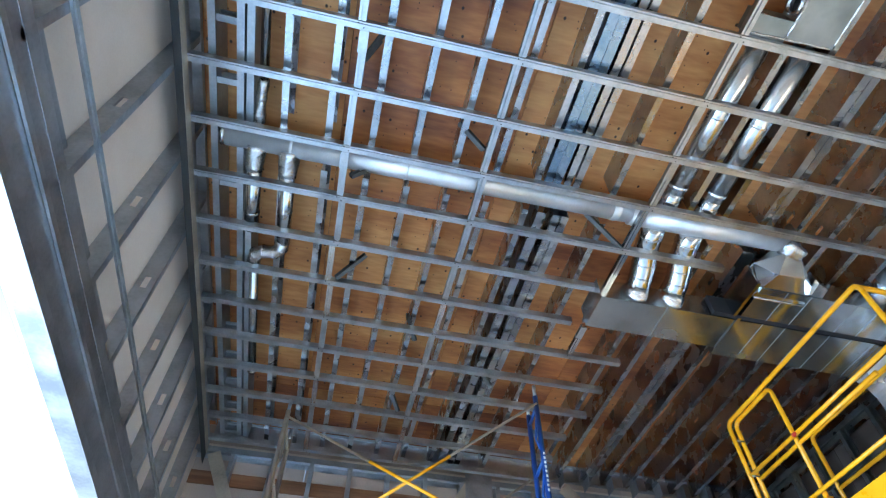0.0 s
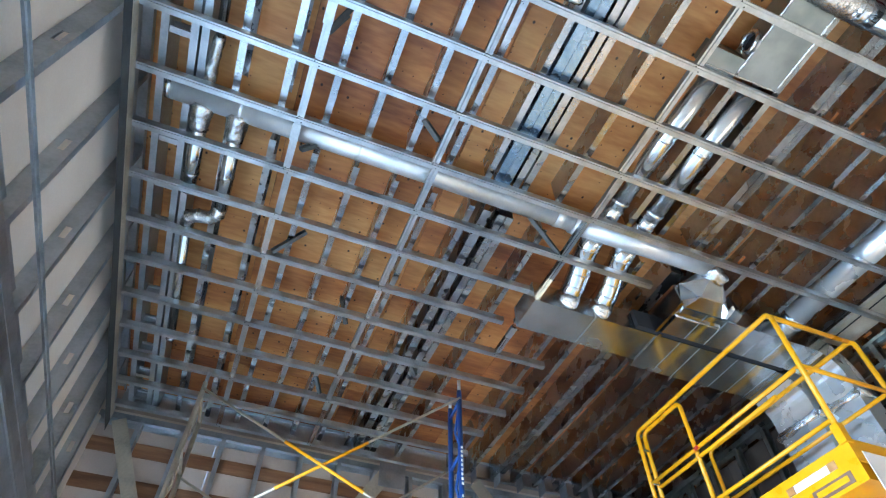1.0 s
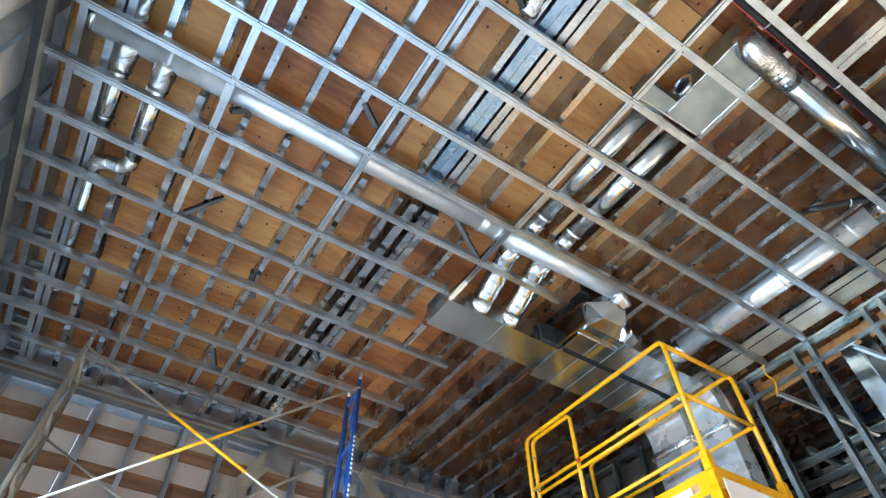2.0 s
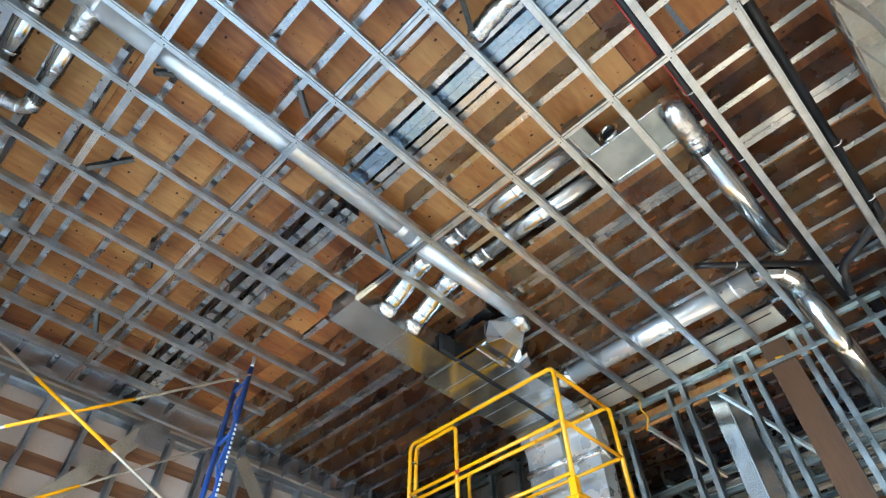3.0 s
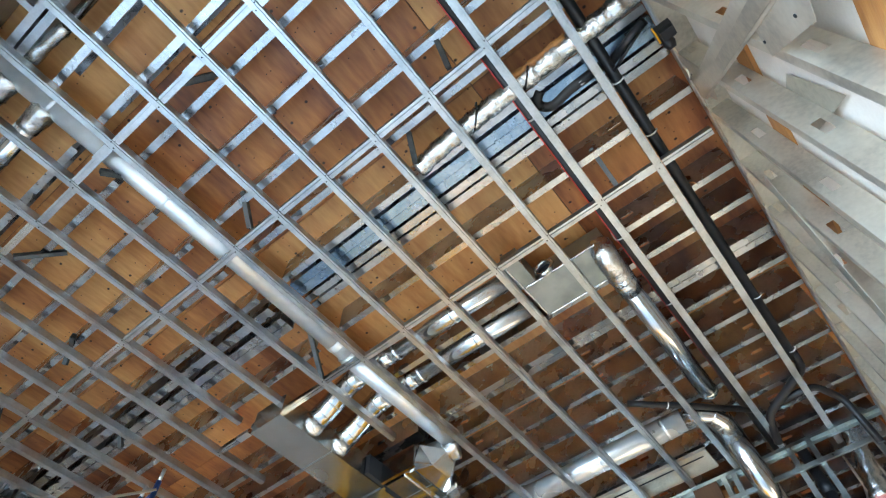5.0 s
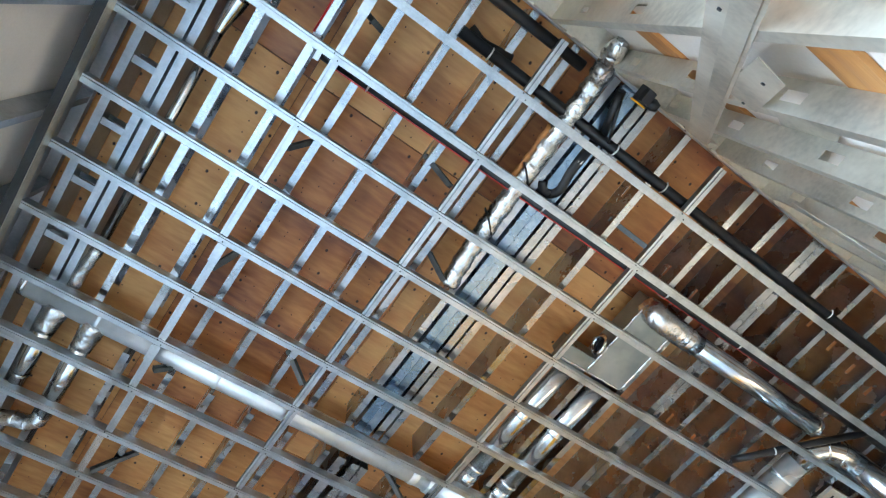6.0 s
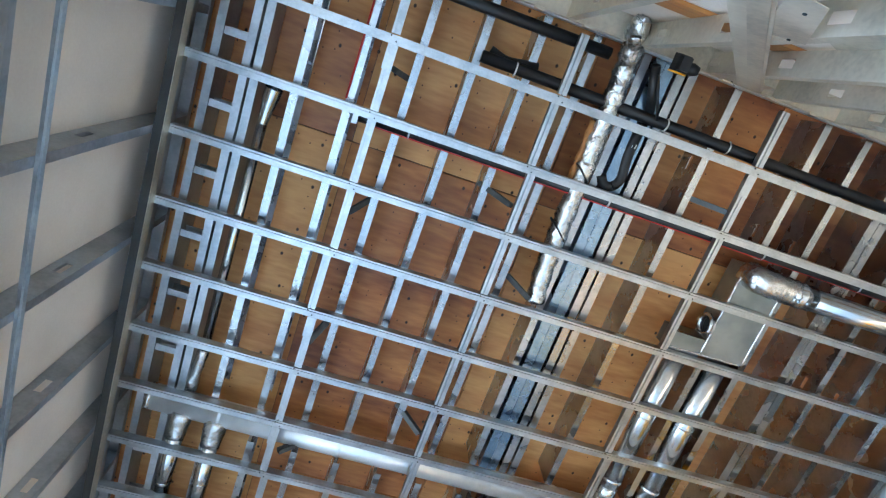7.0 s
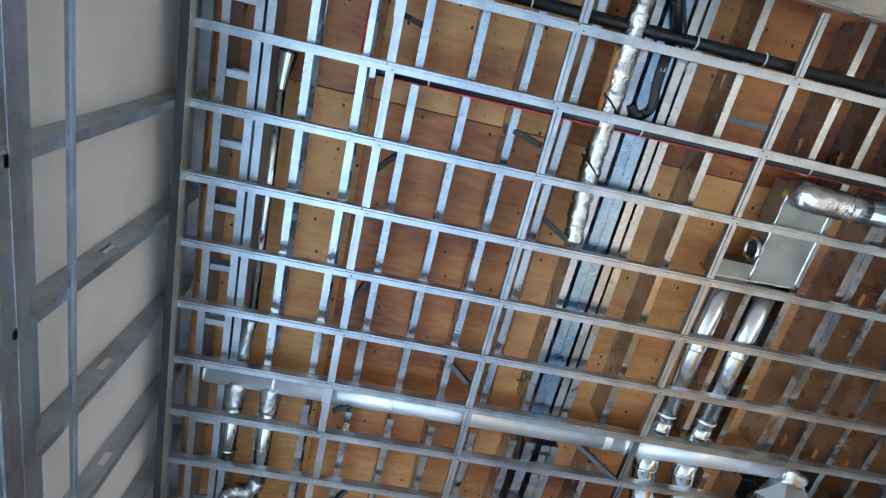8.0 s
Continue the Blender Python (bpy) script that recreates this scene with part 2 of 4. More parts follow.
def thing(name, at, label, category, group="", kind=""):
    ob = new(name)
    ob.location = at
    ob.empty_display_size = 0.1
    return tagged(ob, label, category, group, kind)


def root(ob):
    at = V((0, 0, 0))
    while ob:
        at += ob.location
        ob = ob.parent
    return at


def part(name, b, material, parent, label=""):
    me = b.mesh(name)
    at = root(parent)
    me.transform(Matrix.Translation(-at))
    me.materials.append(material)
    ob = new(name, me)
    ob.parent = parent
    return tagged(ob, label)


def solo(name, b, material, label, category, group="", kind="", at=None):
    me = b.mesh(name)
    if at is None:
        at = sum(b.v, V((0, 0, 0))) / len(b.v)
    me.transform(Matrix.Translation(-V(at)))
    me.materials.append(material)
    ob = new(name, me)
    ob.location = at
    return tagged(ob, label, category, group, kind)


X, Y, Z = V((1, 0, 0)), V((0, 1, 0)), V((0, 0, 1))

# ---- plan ----
GZ = 4.95                      # underside of the ceiling framing
JZ, JD = 5.075, 0.235            # underside and depth of the joists
DECK = JZ + JD
YB, YF = -0.37, 6.25           # inner faces of the south and north walls
XR = 6.12                      # stud partition
STEP = 0.4064
ROWY = [0.013 + STEP * i for i in range(16)]

floor = solo("floor", Build().box((-0.6, -3.0, -0.2), (10.2, 7.0, 0.0)), CONCRETE, "bare grey concrete slab floor", "floor", kind="structure")
ground = solo("ground", Build().box((-400, -400, -0.45), (400, 400, -0.22)), GRAVEL, "pale dusty gravel ground outside the bay", "ground", kind="structure")

# ---- roof deck ----
roof = thing("roof_deck", (4, 3, DECK), "orange plywood roof deck sheets over steel joists", "roof deck", kind="structure")
for ix in range(9):
    x0 = -0.30 + ix * 1.22
    for iy in range(4):
        y0 = -1.787 + iy * 2.44 + (0.0 if ix < 4 else 0.8 * (ix % 2) + 0.3)
        a, c = max(y0, -0.62), min(y0 + 2.432, 6.75)
        if c - a > 0.1:
            part("plywood_sheet", Build().box((x0, a, DECK), (x0 + 1.216, c, DECK + 0.02)), PLY, roof)
part("roof_membrane", Build().box((-0.9, -0.9, DECK + 0.024), (10.9, 7.1, DECK + 0.12)), BROWN, roof)

# ---- roof ----


def punched(b, p0, d, length, u, w, web, fl, lip, t, first, pitch, slot=0.10, gap=0.038):
    """A C section along d with slots through its web."""
    p0, d = V(p0), V(d)
    low = [(0, lip), (0, 0), (fl, 0), (fl, web / 2 - gap / 2), (fl - t, web / 2 - gap / 2), (fl - t, t), (t, t), (t, lip)]
    top = [(a, web - c) for a, c in low][::-1]
    full, s, k = cee(web, fl, lip, t), 0.0, first
    while s < length:
        e = min(k, length)
        b.extrude(full, p0 + d * s, p0 + d * e, u, w)
        if e >= length:
            break
        f = min(e + slot, length)
        b.extrude(low, p0 + d * e, p0 + d * f, u, w)
        b.extrude(top, p0 + d * e, p0 + d * f, u, w)
        s, k = f, k + pitch
    return b


GAP0, GAP1 = 2.47, 2.735


def joist(x, y0, y1, d=-1.0, fl=0.045, material=JOIST, label="galvanised C-shaped steel roof joist with slotted web"):
    t, lip = 0.003, 0.014
    j = thing("roof_joist", (x, y0, JZ), label, "joist", "roof joists")
    u0 = x - fl / 2 * d
    low = [(0, 0), (fl, 0), (fl, t), (t, t), (t, lip), (0, lip)]
    part("bottom_flange", Build().extrude(low, (u0, y0, JZ), (u0, y1, JZ), X * d, Z), material, j)
    part("top_flange", Build().extrude([(p, JD - q) for p, q in low], (u0, y0, JZ), (u0, y1, JZ), X * d, Z), material, j)
    web, xa, xb = Build(), *sorted((u0 + (fl - t) * d, u0 + fl * d))
    s, k, mid = y0, y0 + 0.30 + 0.6 * ((x * 7.3) % 1), JZ + JD / 2
    while s < y1:
        e = min(k, y1)
        web.box((xa, s, JZ + t), (xb, e, JZ + JD - t))
        if e >= y1:
            break
        f = min(e + 0.085, y1)
        web.box((xa, e, JZ + t), (xb, f, mid - 0.015)).box((xa, e, mid + 0.015), (xb, f, JZ + JD - t))
        s, k = f, k + 1.22
    part("web", web, material, j)
    return j


JX = [0.562 + 0.2945 * i for i in range(6)] + [2.335, 2.905, 3.51, 3.79] + [4.39 + 0.2855 * i for i in range(19)]
for x in JX:
    if abs(x - 3.51) < 0.01:
        joist(x, YB, 0.50)
        joist(x, 1.25, GAP0)
        joist(x + 0.06, 3.72, YF)
    elif x < 4.1:
        joist(x, YB, GAP0)
        joist(x + (0.03 if x > 2.6 else 0.0), GAP1, YF)
    else:
        joist(x, YB, YF)
for k, x in enumerate((2.415, 2.478)):
    joist(x, YB, GAP0, 1 if k else -1, 0.06, JOIST_BLUE, "blue-tinted C-shaped steel roof joist beside a pair of grey ones")
for k, x in enumerate((2.555, 2.622)):
    joist(x, YB, GAP0, 1 if k else -1, 0.05)
    joist(x + 0.02, GAP1, YF, 1 if k else -1, 0.058)
joist(2.46, GAP1, YF, -1, 0.07)
for k, x in enumerate((4.098, 4.158)):
    joist(x, YB, GAP0, 1 if k else -1, 0.055)
    joist(x + 0.03, GAP1, YF, 1 if k else -1, 0.055)

# framing ladder along the west wall
ladder = thing("edge_framing_ladder", (0.2, 3.0, JZ), "dull steel edge framing ladder with short rungs", "edge framing")
for x, d in ((0.115, 1), (0.285, -1), (0.345, 1)):
    part("rail", Build().extrude(cee(JD, 0.045, 0.014, 0.003), (x - 0.022 * d, YB, JZ - 0.02), (x - 0.022 * d, YF, JZ - 0.02), X * d, Z), GALV_OLD, ladder)
for i in range(17):
    y = YB + 0.22 + 0.39 * i
    part("rung", Build().extrude(cee(0.09, 0.041), (0.14, y, JZ - 0.012), (0.262, y, JZ - 0.012), Y, Z), GALV_OLD, ladder)

# ---- ceiling framing ----
grid = thing("ceiling_framing", (2.0, 3.0, GZ), "galvanised steel channel grid hung below the joists", "ceiling framing")
ROWP = [(0, 0), (0.010, 0), (0.010, 0.012), (0.0145, 0.012), (0.0145, -0.001), (0.047, -0.001), (0.047, 0.056), (0, 0.056)]
CROSSP = [(0, 0), (0.015, 0), (0.015, 0.012), (0.020, 0.012), (0.020, -0.001), (0.046, -0.001), (0.046, 0.04), (0, 0.04)]
row_end = [6.36] + [6.1] * 6 + [3.95, 3.45, 3.02, 3.63, 3.63, 3.63, 3.57, 3.57, 3.50]
screw_mesh = Build().tube([(0, 0, -0.004), (0, 0, 0.001)], [0.004, 0.0045], 8).mesh("screw")
screw_mesh.materials.append(SCREW)


def screw(x, y, z, parent):
    ob = new("screw", screw_mesh)
    ob.parent = parent
    ob.location = V((x, y, z)) - root(parent)


for y, xe in zip(ROWY, row_end):
    part("runner", Build().extrude(ROWP, (0.004, y - 0.021 + random.uniform(-0.004, 0.004), GZ), (xe, y - 0.021 + random.uniform(-0.004, 0.004), GZ), Y, Z), GALV, grid)
edges = [YB + 0.01] + ROWY + [YF]
for cx, last in ((1.0, 16), (1.925, 16), (3.14, 11)):
    for k, (a, c) in enumerate(list(zip(edges, edges[1:]))[:last]):
        j = random.uniform(-0.014, 0.014)
        # half the northern channels take a brighter steel for their white glint
        part("cross_channel", Build().extrude(CROSSP, (cx + j - 0.021, a + 0.025, GZ + 0.003), (cx + j - 0.021, c - 0.025, GZ + 0.003), X, Z), GALV_BRIGHT if k > 6 and random.random() < 0.5 else GALV, grid)
        if random.random() < 0.25:
            part("lapped_channel", Build().extrude(track(0.054, 0.03), (cx + j - 0.028, a + 0.03, GZ - 0.001), (cx + j - 0.028, a + 0.16, GZ - 0.001), X, Z), GALV, grid)
        screw(cx + j - 0.016, c - 0.012, GZ - 0.001, grid)
        screw(cx + j + 0.016, c + 0.012, GZ - 0.001, grid)
part("edge_angle", Build().box((-0.002, YB, GZ - 0.004), (0.002, YF, GZ + 0.07)), GALV, grid)
part("edge_angle", Build().box((0.0, YB + 0.001, GZ - 0.004), (6.5, YB + 0.005, GZ + 0.075)), GALV, grid)

# angled braces from the joists to the cross channels
BRACES = [((1.10, 1.777), (1.029, 1.858)), ((1.708, 2.194), (1.888, 2.271)), ((1.707, 0.607), (1.90, 0.646)), ((2.885, 0.282), (3.12, 0.28)),
          ((2.078, 1.10), (2.212, 1.153)), ((1.137, 0.193), (1.04, 0.165)), ((1.134, 0.91), (1.03, 0.99)), ((1.125, 1.704), (1.03, 1.85)),
          ((1.241, 2.629), (1.05, 2.68)), ((1.251, 3.483), (1.05, 3.64)), ((1.751, 4.21), (1.67, 3.923)), ((2.442, 4.546), (2.595, 4.657)),
          ((1.723, 4.118), (1.796, 4.211)), ((1.709, 5.092), (1.827, 5.249)), ((2.80, 2.70), (3.11, 2.845))]
for (x0, y0), (x1, y1) in BRACES:
    p0, p1 = V((x0, y0, JZ + 0.06)), V((x1, y1, GZ + 0.03))
    s = (p1 - p0).cross(Z).normalized()
    part_brace = Build().extrude([(a - 0.02, c - 0.02) for a, c in cee(0.041, 0.03)], p0, p1, s, s.cross(p1 - p0).normalized())
    solo("hanger_brace", part_brace, DARK_STEEL, "short dark steel angled brace from joist to ceiling channel", "brace", "ceiling braces")

# ---- west wall, over the bay opening ----
west = thing("wall_west", (-0.1, 3.0, 4.0), "dull steel stud wall with white sheathing over a wide bay opening", "wall", kind="structure")
for i in range(7):
    y0 = -1.017 + i * 1.2192
    part("sheathing_board", Build().box((-0.13, max(y0, YB - 0.1), 3.235), (-0.112, min(y0 + 1.2162, YF + 0.166), DECK - 0.01)), BOARD, west)
WSTUD = [0.812 + 0.6096 * i for i in range(-1, 9)]
for y in [YB + 0.03] + WSTUD:
    b = punched(Build(), (-0.108, y + 0.021, 3.5), Z, 1.75, -Y, X, 0.108, 0.043, 0.013, 0.0025, 0.66 + 0.03 * (y % 1), 3.0, 0.10, 0.036)
    part("stud", b, GALV_OLD, west)
part("top_track", Build().extrude(track(0.112, 0.05), (-0.11, YB, 5.25), (-0.11, YF, 5.25), X, -Z), GALV_OLD, west)
part("deflection_track", Build().box((0.003, YB, 4.865), (0.007, YF, 4.948)), GALV_PALE, west)
# lower track leg, its shadow put into the dark steel colour
part("track_leg", Build().box((0.003, YB, 4.745), (0.005, YF, 4.862)), DARK_STEEL, west)
for y in WSTUD[:-1]:
    part("header_stiffener", Build().box((-0.10, y + 0.05, 3.60), (-0.004, y + 0.20, 3.606)), GALV, west)
    part("header_plate", Build().box((-0.06, y + 0.04, 3.60), (-0.056, y + 0.56, 3.72)), GALV_OLD, west)
part("bridging_channel", Build().extrude(track(0.04, 0.014), (0.003, YB, 3.81), (0.003, YF, 3.81), Z, X), GALV, west)
part("header_beam", Build().extrude(cee(0.30, 0.11, 0.02, 0.003), (-0.11, YB, 3.23), (-0.11, YF, 3.23), X, Z), GALV_OLD, west)
part("header_track", Build().extrude(track(0.115, 0.07), (-0.112, YB, 3.52), (-0.112, YF, 3.52), X, Z), GALV_OLD, west)
part("header_flange", Build().box((0.003, YB, 3.22), (0.008, YF, 3.27)), GALV_OLD, west)
part("header_flange", Build().box((0.003, YB, 3.40), (0.016, YF, 3.43)), GALV, west)
part("jamb", Build().box((-0.13, YB - 0.35, -0.2), (0.0, YB - 0.02, 3.22)), BOARD, west)
# unseen infill north of the bay, set to keep its light off that corner
part("jamb", Build().box((-0.13, 4.70, -0.2), (0.0, YF + 0.35, 3.22)), BOARD, west)

# ---- south wall ----


south = thing("wall_south", (3.0, -0.5, 3.0), "pale galvanised stud wall with white board and orange timber strips", "wall", kind="structure")
DX0, DX1, DTOP = 5.40, 8.00, 2.95   # unseen roll-up door opening, added to let sun onto the floor
for x0, x1, z0 in ((-0.13, 1.1, 0.0), (1.103, 2.32, 0.0), (2.323, 3.54, 0.0), (3.543, 4.76, 0.0), (4.763, DX0, 0.0), (DX0 + 0.003, 6.70, DTOP), (6.703, DX1, DTOP), (DX1 + 0.003, 8.80, 0.0), (8.803, 9.9, 0.0)):
    part("white_board", Build().box((x0, YB - 0.15, z0), (x1, YB - 0.130, DECK)), BOARD, south)
for z0, z1 in ((4.25, 4.42), (3.115, 3.28), (2.74, 2.90), (2.1, 2.27), (1.2, 1.37)):
    for x0, x1 in ((-0.11, DX0), (DX0 + 0.002, DX1), (DX1 + 0.002, 9.8)):
        if z0 > DTOP or x0 != DX0 + 0.002:
            part("timber_strip", Build().box((x0, YB - 0.128, z0), (x1, YB - 0.1115, z1)), LUMBER, south)
for i in range(24):
    x = 0.168 + 0.4064 * i
    foot = DTOP if DX0 < x < DX1 else 0.0
    part("stud", punched(Build(), (x + 0.043, YB - 0.110, foot), Z, 4.93 - foot, -X, Y, 0.110, 0.043, 0.013, 0.0025, 0.55 + 0.2 * (i % 3), 0.61), GALV_PALE, south)
part("top_track", Build().extrude(track(0.15, 0.06), (-0.15, YB - 0.148, GZ), (9.8, YB - 0.148, GZ), Y, -Z), GALV_PALE, south)


def strap(parent, x0, z0, x1, z1, wide, y, t=0.002):
    n = V((z1 - z0, 0, x0 - x1)).normalized() * (wide / 2)
    o = [(x0 + n.x, z0 + n.z), (x1 + n.x, z1 + n.z), (x1 - n.x, z1 - n.z), (x0 - n.x, z0 - n.z)]
    return part("brace_strap", Build().poly(o, "y", y, y + t), GALV_PALE, parent)


strap(south, 2.84, 4.86, 0.91, 1.80, 0.13, YB + 0.003)
strap(south, 2.865, 4.86, 0.945, 1.815, 0.062, YB + 0.006)
strap(south, 3.35, 4.55, 4.5, 2.75, 0.13, YB + 0.003)
part("gusset_plate", Build().poly([(2.64, 4.92), (2.86, 4.92), (2.82, 4.60), (2.62, 4.55)], "y", YB + 0.0005, YB + 0.0025), GALV_PALE, south)
part("gusset_plate", Build().poly([(1.90, 3.20), (2.02, 3.22), (2.245, 3.61), (2.12, 3.66)], "y", YB + 0.0005, YB + 0.0025), GALV_PALE, south)
part("backing_plate", Build().poly([(2.51, 3.93), (2.47, 3.53), (2.86, 3.97), (2.80, 4.14)], "y", YB - 0.1112, YB - 0.1105), GALV_PALE, south)
for x, z in ((2.70, 4.80), (2.76, 4.88), (2.01, 3.29), (2.17, 3.58), (1.70, 3.1)):
    part("rivet", Build().tube([(x, YB + 0.012, z), (x, YB + 0.016, z)], 0.006, 8), SCREW, south)
for i in range(14):
    x = 1.62 + 0.27 * i
    part("clip_angle", Build().box((x, YB - 0.005, GZ - 0.055), (x + 0.05, YB + 0.0095, GZ - 0.006)), GALV_PALE, south)

# ---- north wall ----
north = thing("wall_north", (3.0, 6.4, 3.0), "stud wall with pinkish boards darkened for dim light, brown timber strips and diagonal straps", "wall", kind="structure")
for i in range(9):
    part("pinkish_board", Build().box((-0.19 + i * 1.22, YF + 0.167, 0.0), (1.027 + i * 1.22, YF + 0.185, DECK)), BOARD_DIM, north)
for z0, z1 in ((4.62, 4.76), (4.25, 4.39), (3.88, 4.02), (3.5, 3.64), (3.1, 3.24), (2.5, 2.64), (1.6, 1.74)):
    part("timber_strip", Build().box((-0.15, YF + 0.148, z0), (9.8, YF + 0.165, z1)), LUMBER_DARK, north)
for i in range(24):
    x = 0.68 + 0.4064 * (i - 1)
    foot = 0.0
    part("stud", punched(Build(), (x - 0.02, YF + 0.146, foot), Z, 4.93 - foot, X, -Y, 0.146, 0.043, 0.013, 0.0025, 0.5 + 0.2 * (i % 3), 0.61), GALV_OLD, north)
part("top_track", Build().extrude(track(0.15, 0.06), (-0.15, YF - 0.002, 4.955), (9.8, YF - 0.002, 4.955), Y, -Z), GALV_OLD, north)

part("ledger", Build().box((-0.1, YF + 0.10, 5.0), (9.8, YF + 0.146, 5.04)), BOARD, north)
part("ledger_track", Build().extrude(track(0.20, 0.05), (0.0, YF + 0.06, JZ), (9.8, YF + 0.06, JZ), Z, -Y), GALV_OLD, north)
strap(north, 0.08, 4.88, 1.62, 1.95, 0.13, YF - 0.008)
strap(north, 2.90, 4.98, 2.00, 3.60, 0.16, YF - 0.008)
strap(north, 3.9, 4.98, 5.0, 3.7, 0.16, YF - 0.008)
part("gusset_plate", Build().poly([(2.75, 4.72), (3.05, 4.72), (3.05, 5.00), (2.75, 5.00)], "y", YF - 0.014, YF - 0.011), GALV_OLD, north)
for i in range(25):
    x = 3.90 + 0.2945 * i
    if x < 9.6:
        part("joist_seat", Build().box((x - 0.05, YF - 0.16, 4.96), (x - 0.04, YF - 0.002, JZ + 0.12)), GALV_OLD, north)
# ---- east end ----
east = thing("wall_east", (9.9, 3.0, 3.0), "unfinished board end wall coloured dark for the unlit rooms", "wall", kind="structure")
for i in range(6):
    part("felted_board", Build().box((9.9, -0.56 + i * 1.22, 0.0), (9.95, 0.657 + i * 1.22, DECK)), SHADE_BOARD, east)

# ---- partition of studs ----
partition = thing("partition_framing", (XR, 1.3, 0.0), "open steel stud partition without boards", "stud partition")
for y in (2.86, 2.72, 2.21, 2.06, 1.54, 1.40, 0.97, 0.88, 0.39, 0.22, -0.2):
    part("stud", punched(Build(), (XR, y - 0.02, 0.0), Z, 4.94, Y, X, 0.092, 0.043, 0.013, 0.0025, 0.6, 0.61), STUD_GREY, partition)
part("top_track", Build().extrude(track(0.096, 0.03), (XR - 0.002, -0.36, GZ + 0.015), (XR - 0.002, 3.0, GZ + 0.015), X, -Z), STUD_GREY, partition)
part("bridging_channel", Build().extrude(track(0.04, 0.02), (XR - 0.024, -0.36, 4.70), (XR - 0.024, 2.95, 4.70), Z, X), STUD_GREY, partition)
part("bridging_channel", Build().extrude(track(0.04, 0.02), (XR - 0.024, -0.36, 3.40), (XR - 0.024, 2.95, 3.40), Z, X), STUD_GREY, partition)
part("brown_panel", Build().box((XR + 0.01, 1.04, 0.0), (XR + 0.05, 1.26, 4.94)), CARD, partition, "brown cardboard-coloured panel strip")
part("yellow_mark", Build().poly([(1.12, 4.74), (1.19, 4.75), (1.19, 4.78), (1.12, 4.77)], "x", XR + 0.006, XR + 0.009), YELLOW, partition, "yellow sprayed mark")
part("kicker", Build().extrude(cee(0.041, 0.03), (XR + 0.05, 1.75, 4.7), (XR + 0.5, 1.3, 4.1), Y, Z), STUD_GREY, partition)
part("kicker", Build().extrude(cee(0.041, 0.03), (XR + 0.05, 2.5, 4.68), (XR + 0.5, 2.1, 4.2), Y, Z), STUD_GREY, partition)
for i in range(3):
    solo("plywood_offcut", Build().box((6.42, 0.95 + 0.62 * i, 4.86), (6.44, 1.53 + 0.62 * i, 5.02)), LUMBER, "orange strand-board strip behind the studs", "board", "strand-board strips")
# frame of the rooms behind the partition
back_frame = thing("corridor_framing", (7.2, 1.5, 4.0), "steel channels framing the rooms behind the partition", "framing")
for i in range(8):
    x = 6.75 + 0.4064 * i
    part("channel", Build().extrude(cee(0.064, 0.041), (x, -0.3, 4.30), (x, 6.2, 4.30), X, Z), STUD_GREY, back_frame)
for y in (0.5, 1.6, 2.7, 3.8, 4.9):
    part("channel", Build().extrude(cee(0.064, 0.041), (6.70, y, 4.37), (9.85, y, 4.37), Y, Z), STUD_GREY, back_frame)
for y in [-0.1 + 0.4064 * i for i in range(15)]:
    part("stud", Build().extrude(cee(0.092, 0.041), (8.3, y, 0.0), (8.3, y, 5.0), Y, X), STUD_GREY, back_frame)
for z0 in (3.1, 3.7, 4.15):
    part("timber_rail", Build().box((8.24, -0.3, z0), (8.29, 3.0, z0 + 0.12)), LUMBER, back_frame)
girts = thing("wall_girts", (7.75, 1.5, 3.7), "stack of bright horizontal wall channels behind the partition", "wall framing")
for i in range(15):
    z0 = 2.5 + 0.165 * i
    part("girt", Build().extrude(cee(0.05, 0.04), (7.75, -0.3, z0), (7.75, 3.2, z0), X, Z), GALV_PALE, girts)
for y in (0.1, 0.7, 1.9, 2.5, 3.1):
    part("post", Build().extrude(cee(0.09, 0.04), (7.70, y, 0.0), (7.70, y, 5.0), Y, -X), STUD_GREY, girts)
solo("yellow_cable", Build().tube(bend([(6.08, 2.46, 4.99), (6.09, 2.50, 4.86), (6.08, 2.44, 4.74), (6.09, 2.50, 4.62)], 0.04), 0.008, 8), YELLOW, "loose yellow cable hanging at the partition", "cable")

# stud wall beyond the drop ducts; dark board colour behind stands for unlit rooms
rear = thing("rear_stud_wall", (6.15, 4.9, 0.0), "dull steel stud grid beside the drop ducts, boards behind coloured as darkness", "stud wall")
for i in range(7):
    y = 3.72 + STEP * i
    part("stud", punched(Build(), (6.15, y - 0.02, 0.0), Z, 4.98, Y, X, 0.092, 0.043, 0.013, 0.0025, 0.6, 0.61), STUD_GREY, rear)
for z0 in (3.55, 4.05, 4.55):
    part("bridging_channel", Build().extrude(track(0.04, 0.02), (6.126, 3.66, z0), (6.126, 6.2, z0), Z, X), STUD_GREY, rear)
part("top_track", Build().extrude(track(0.10, 0.05), (6.146, 3.66, 5.0), (6.146, 6.22, 5.0), X, -Z), STUD_GREY, rear)
part("felt_board", Build().box((6.40, 3.6, 0.0), (6.42, 4.9, 5.02)), SHADE_BOARD, rear)
part("felt_board", Build().box((6.40, 4.903, 0.0), (6.42, 6.22, 5.02)), SHADE_BOARD, rear)
for y, z0 in ((4.22, 4.62), (5.02, 4.12), (5.42, 4.66)):
    part("timber_block", Build().box((6.33, y, z0), (6.37, y + 0.26, z0 + 0.13)), LUMBER_DARK, rear)

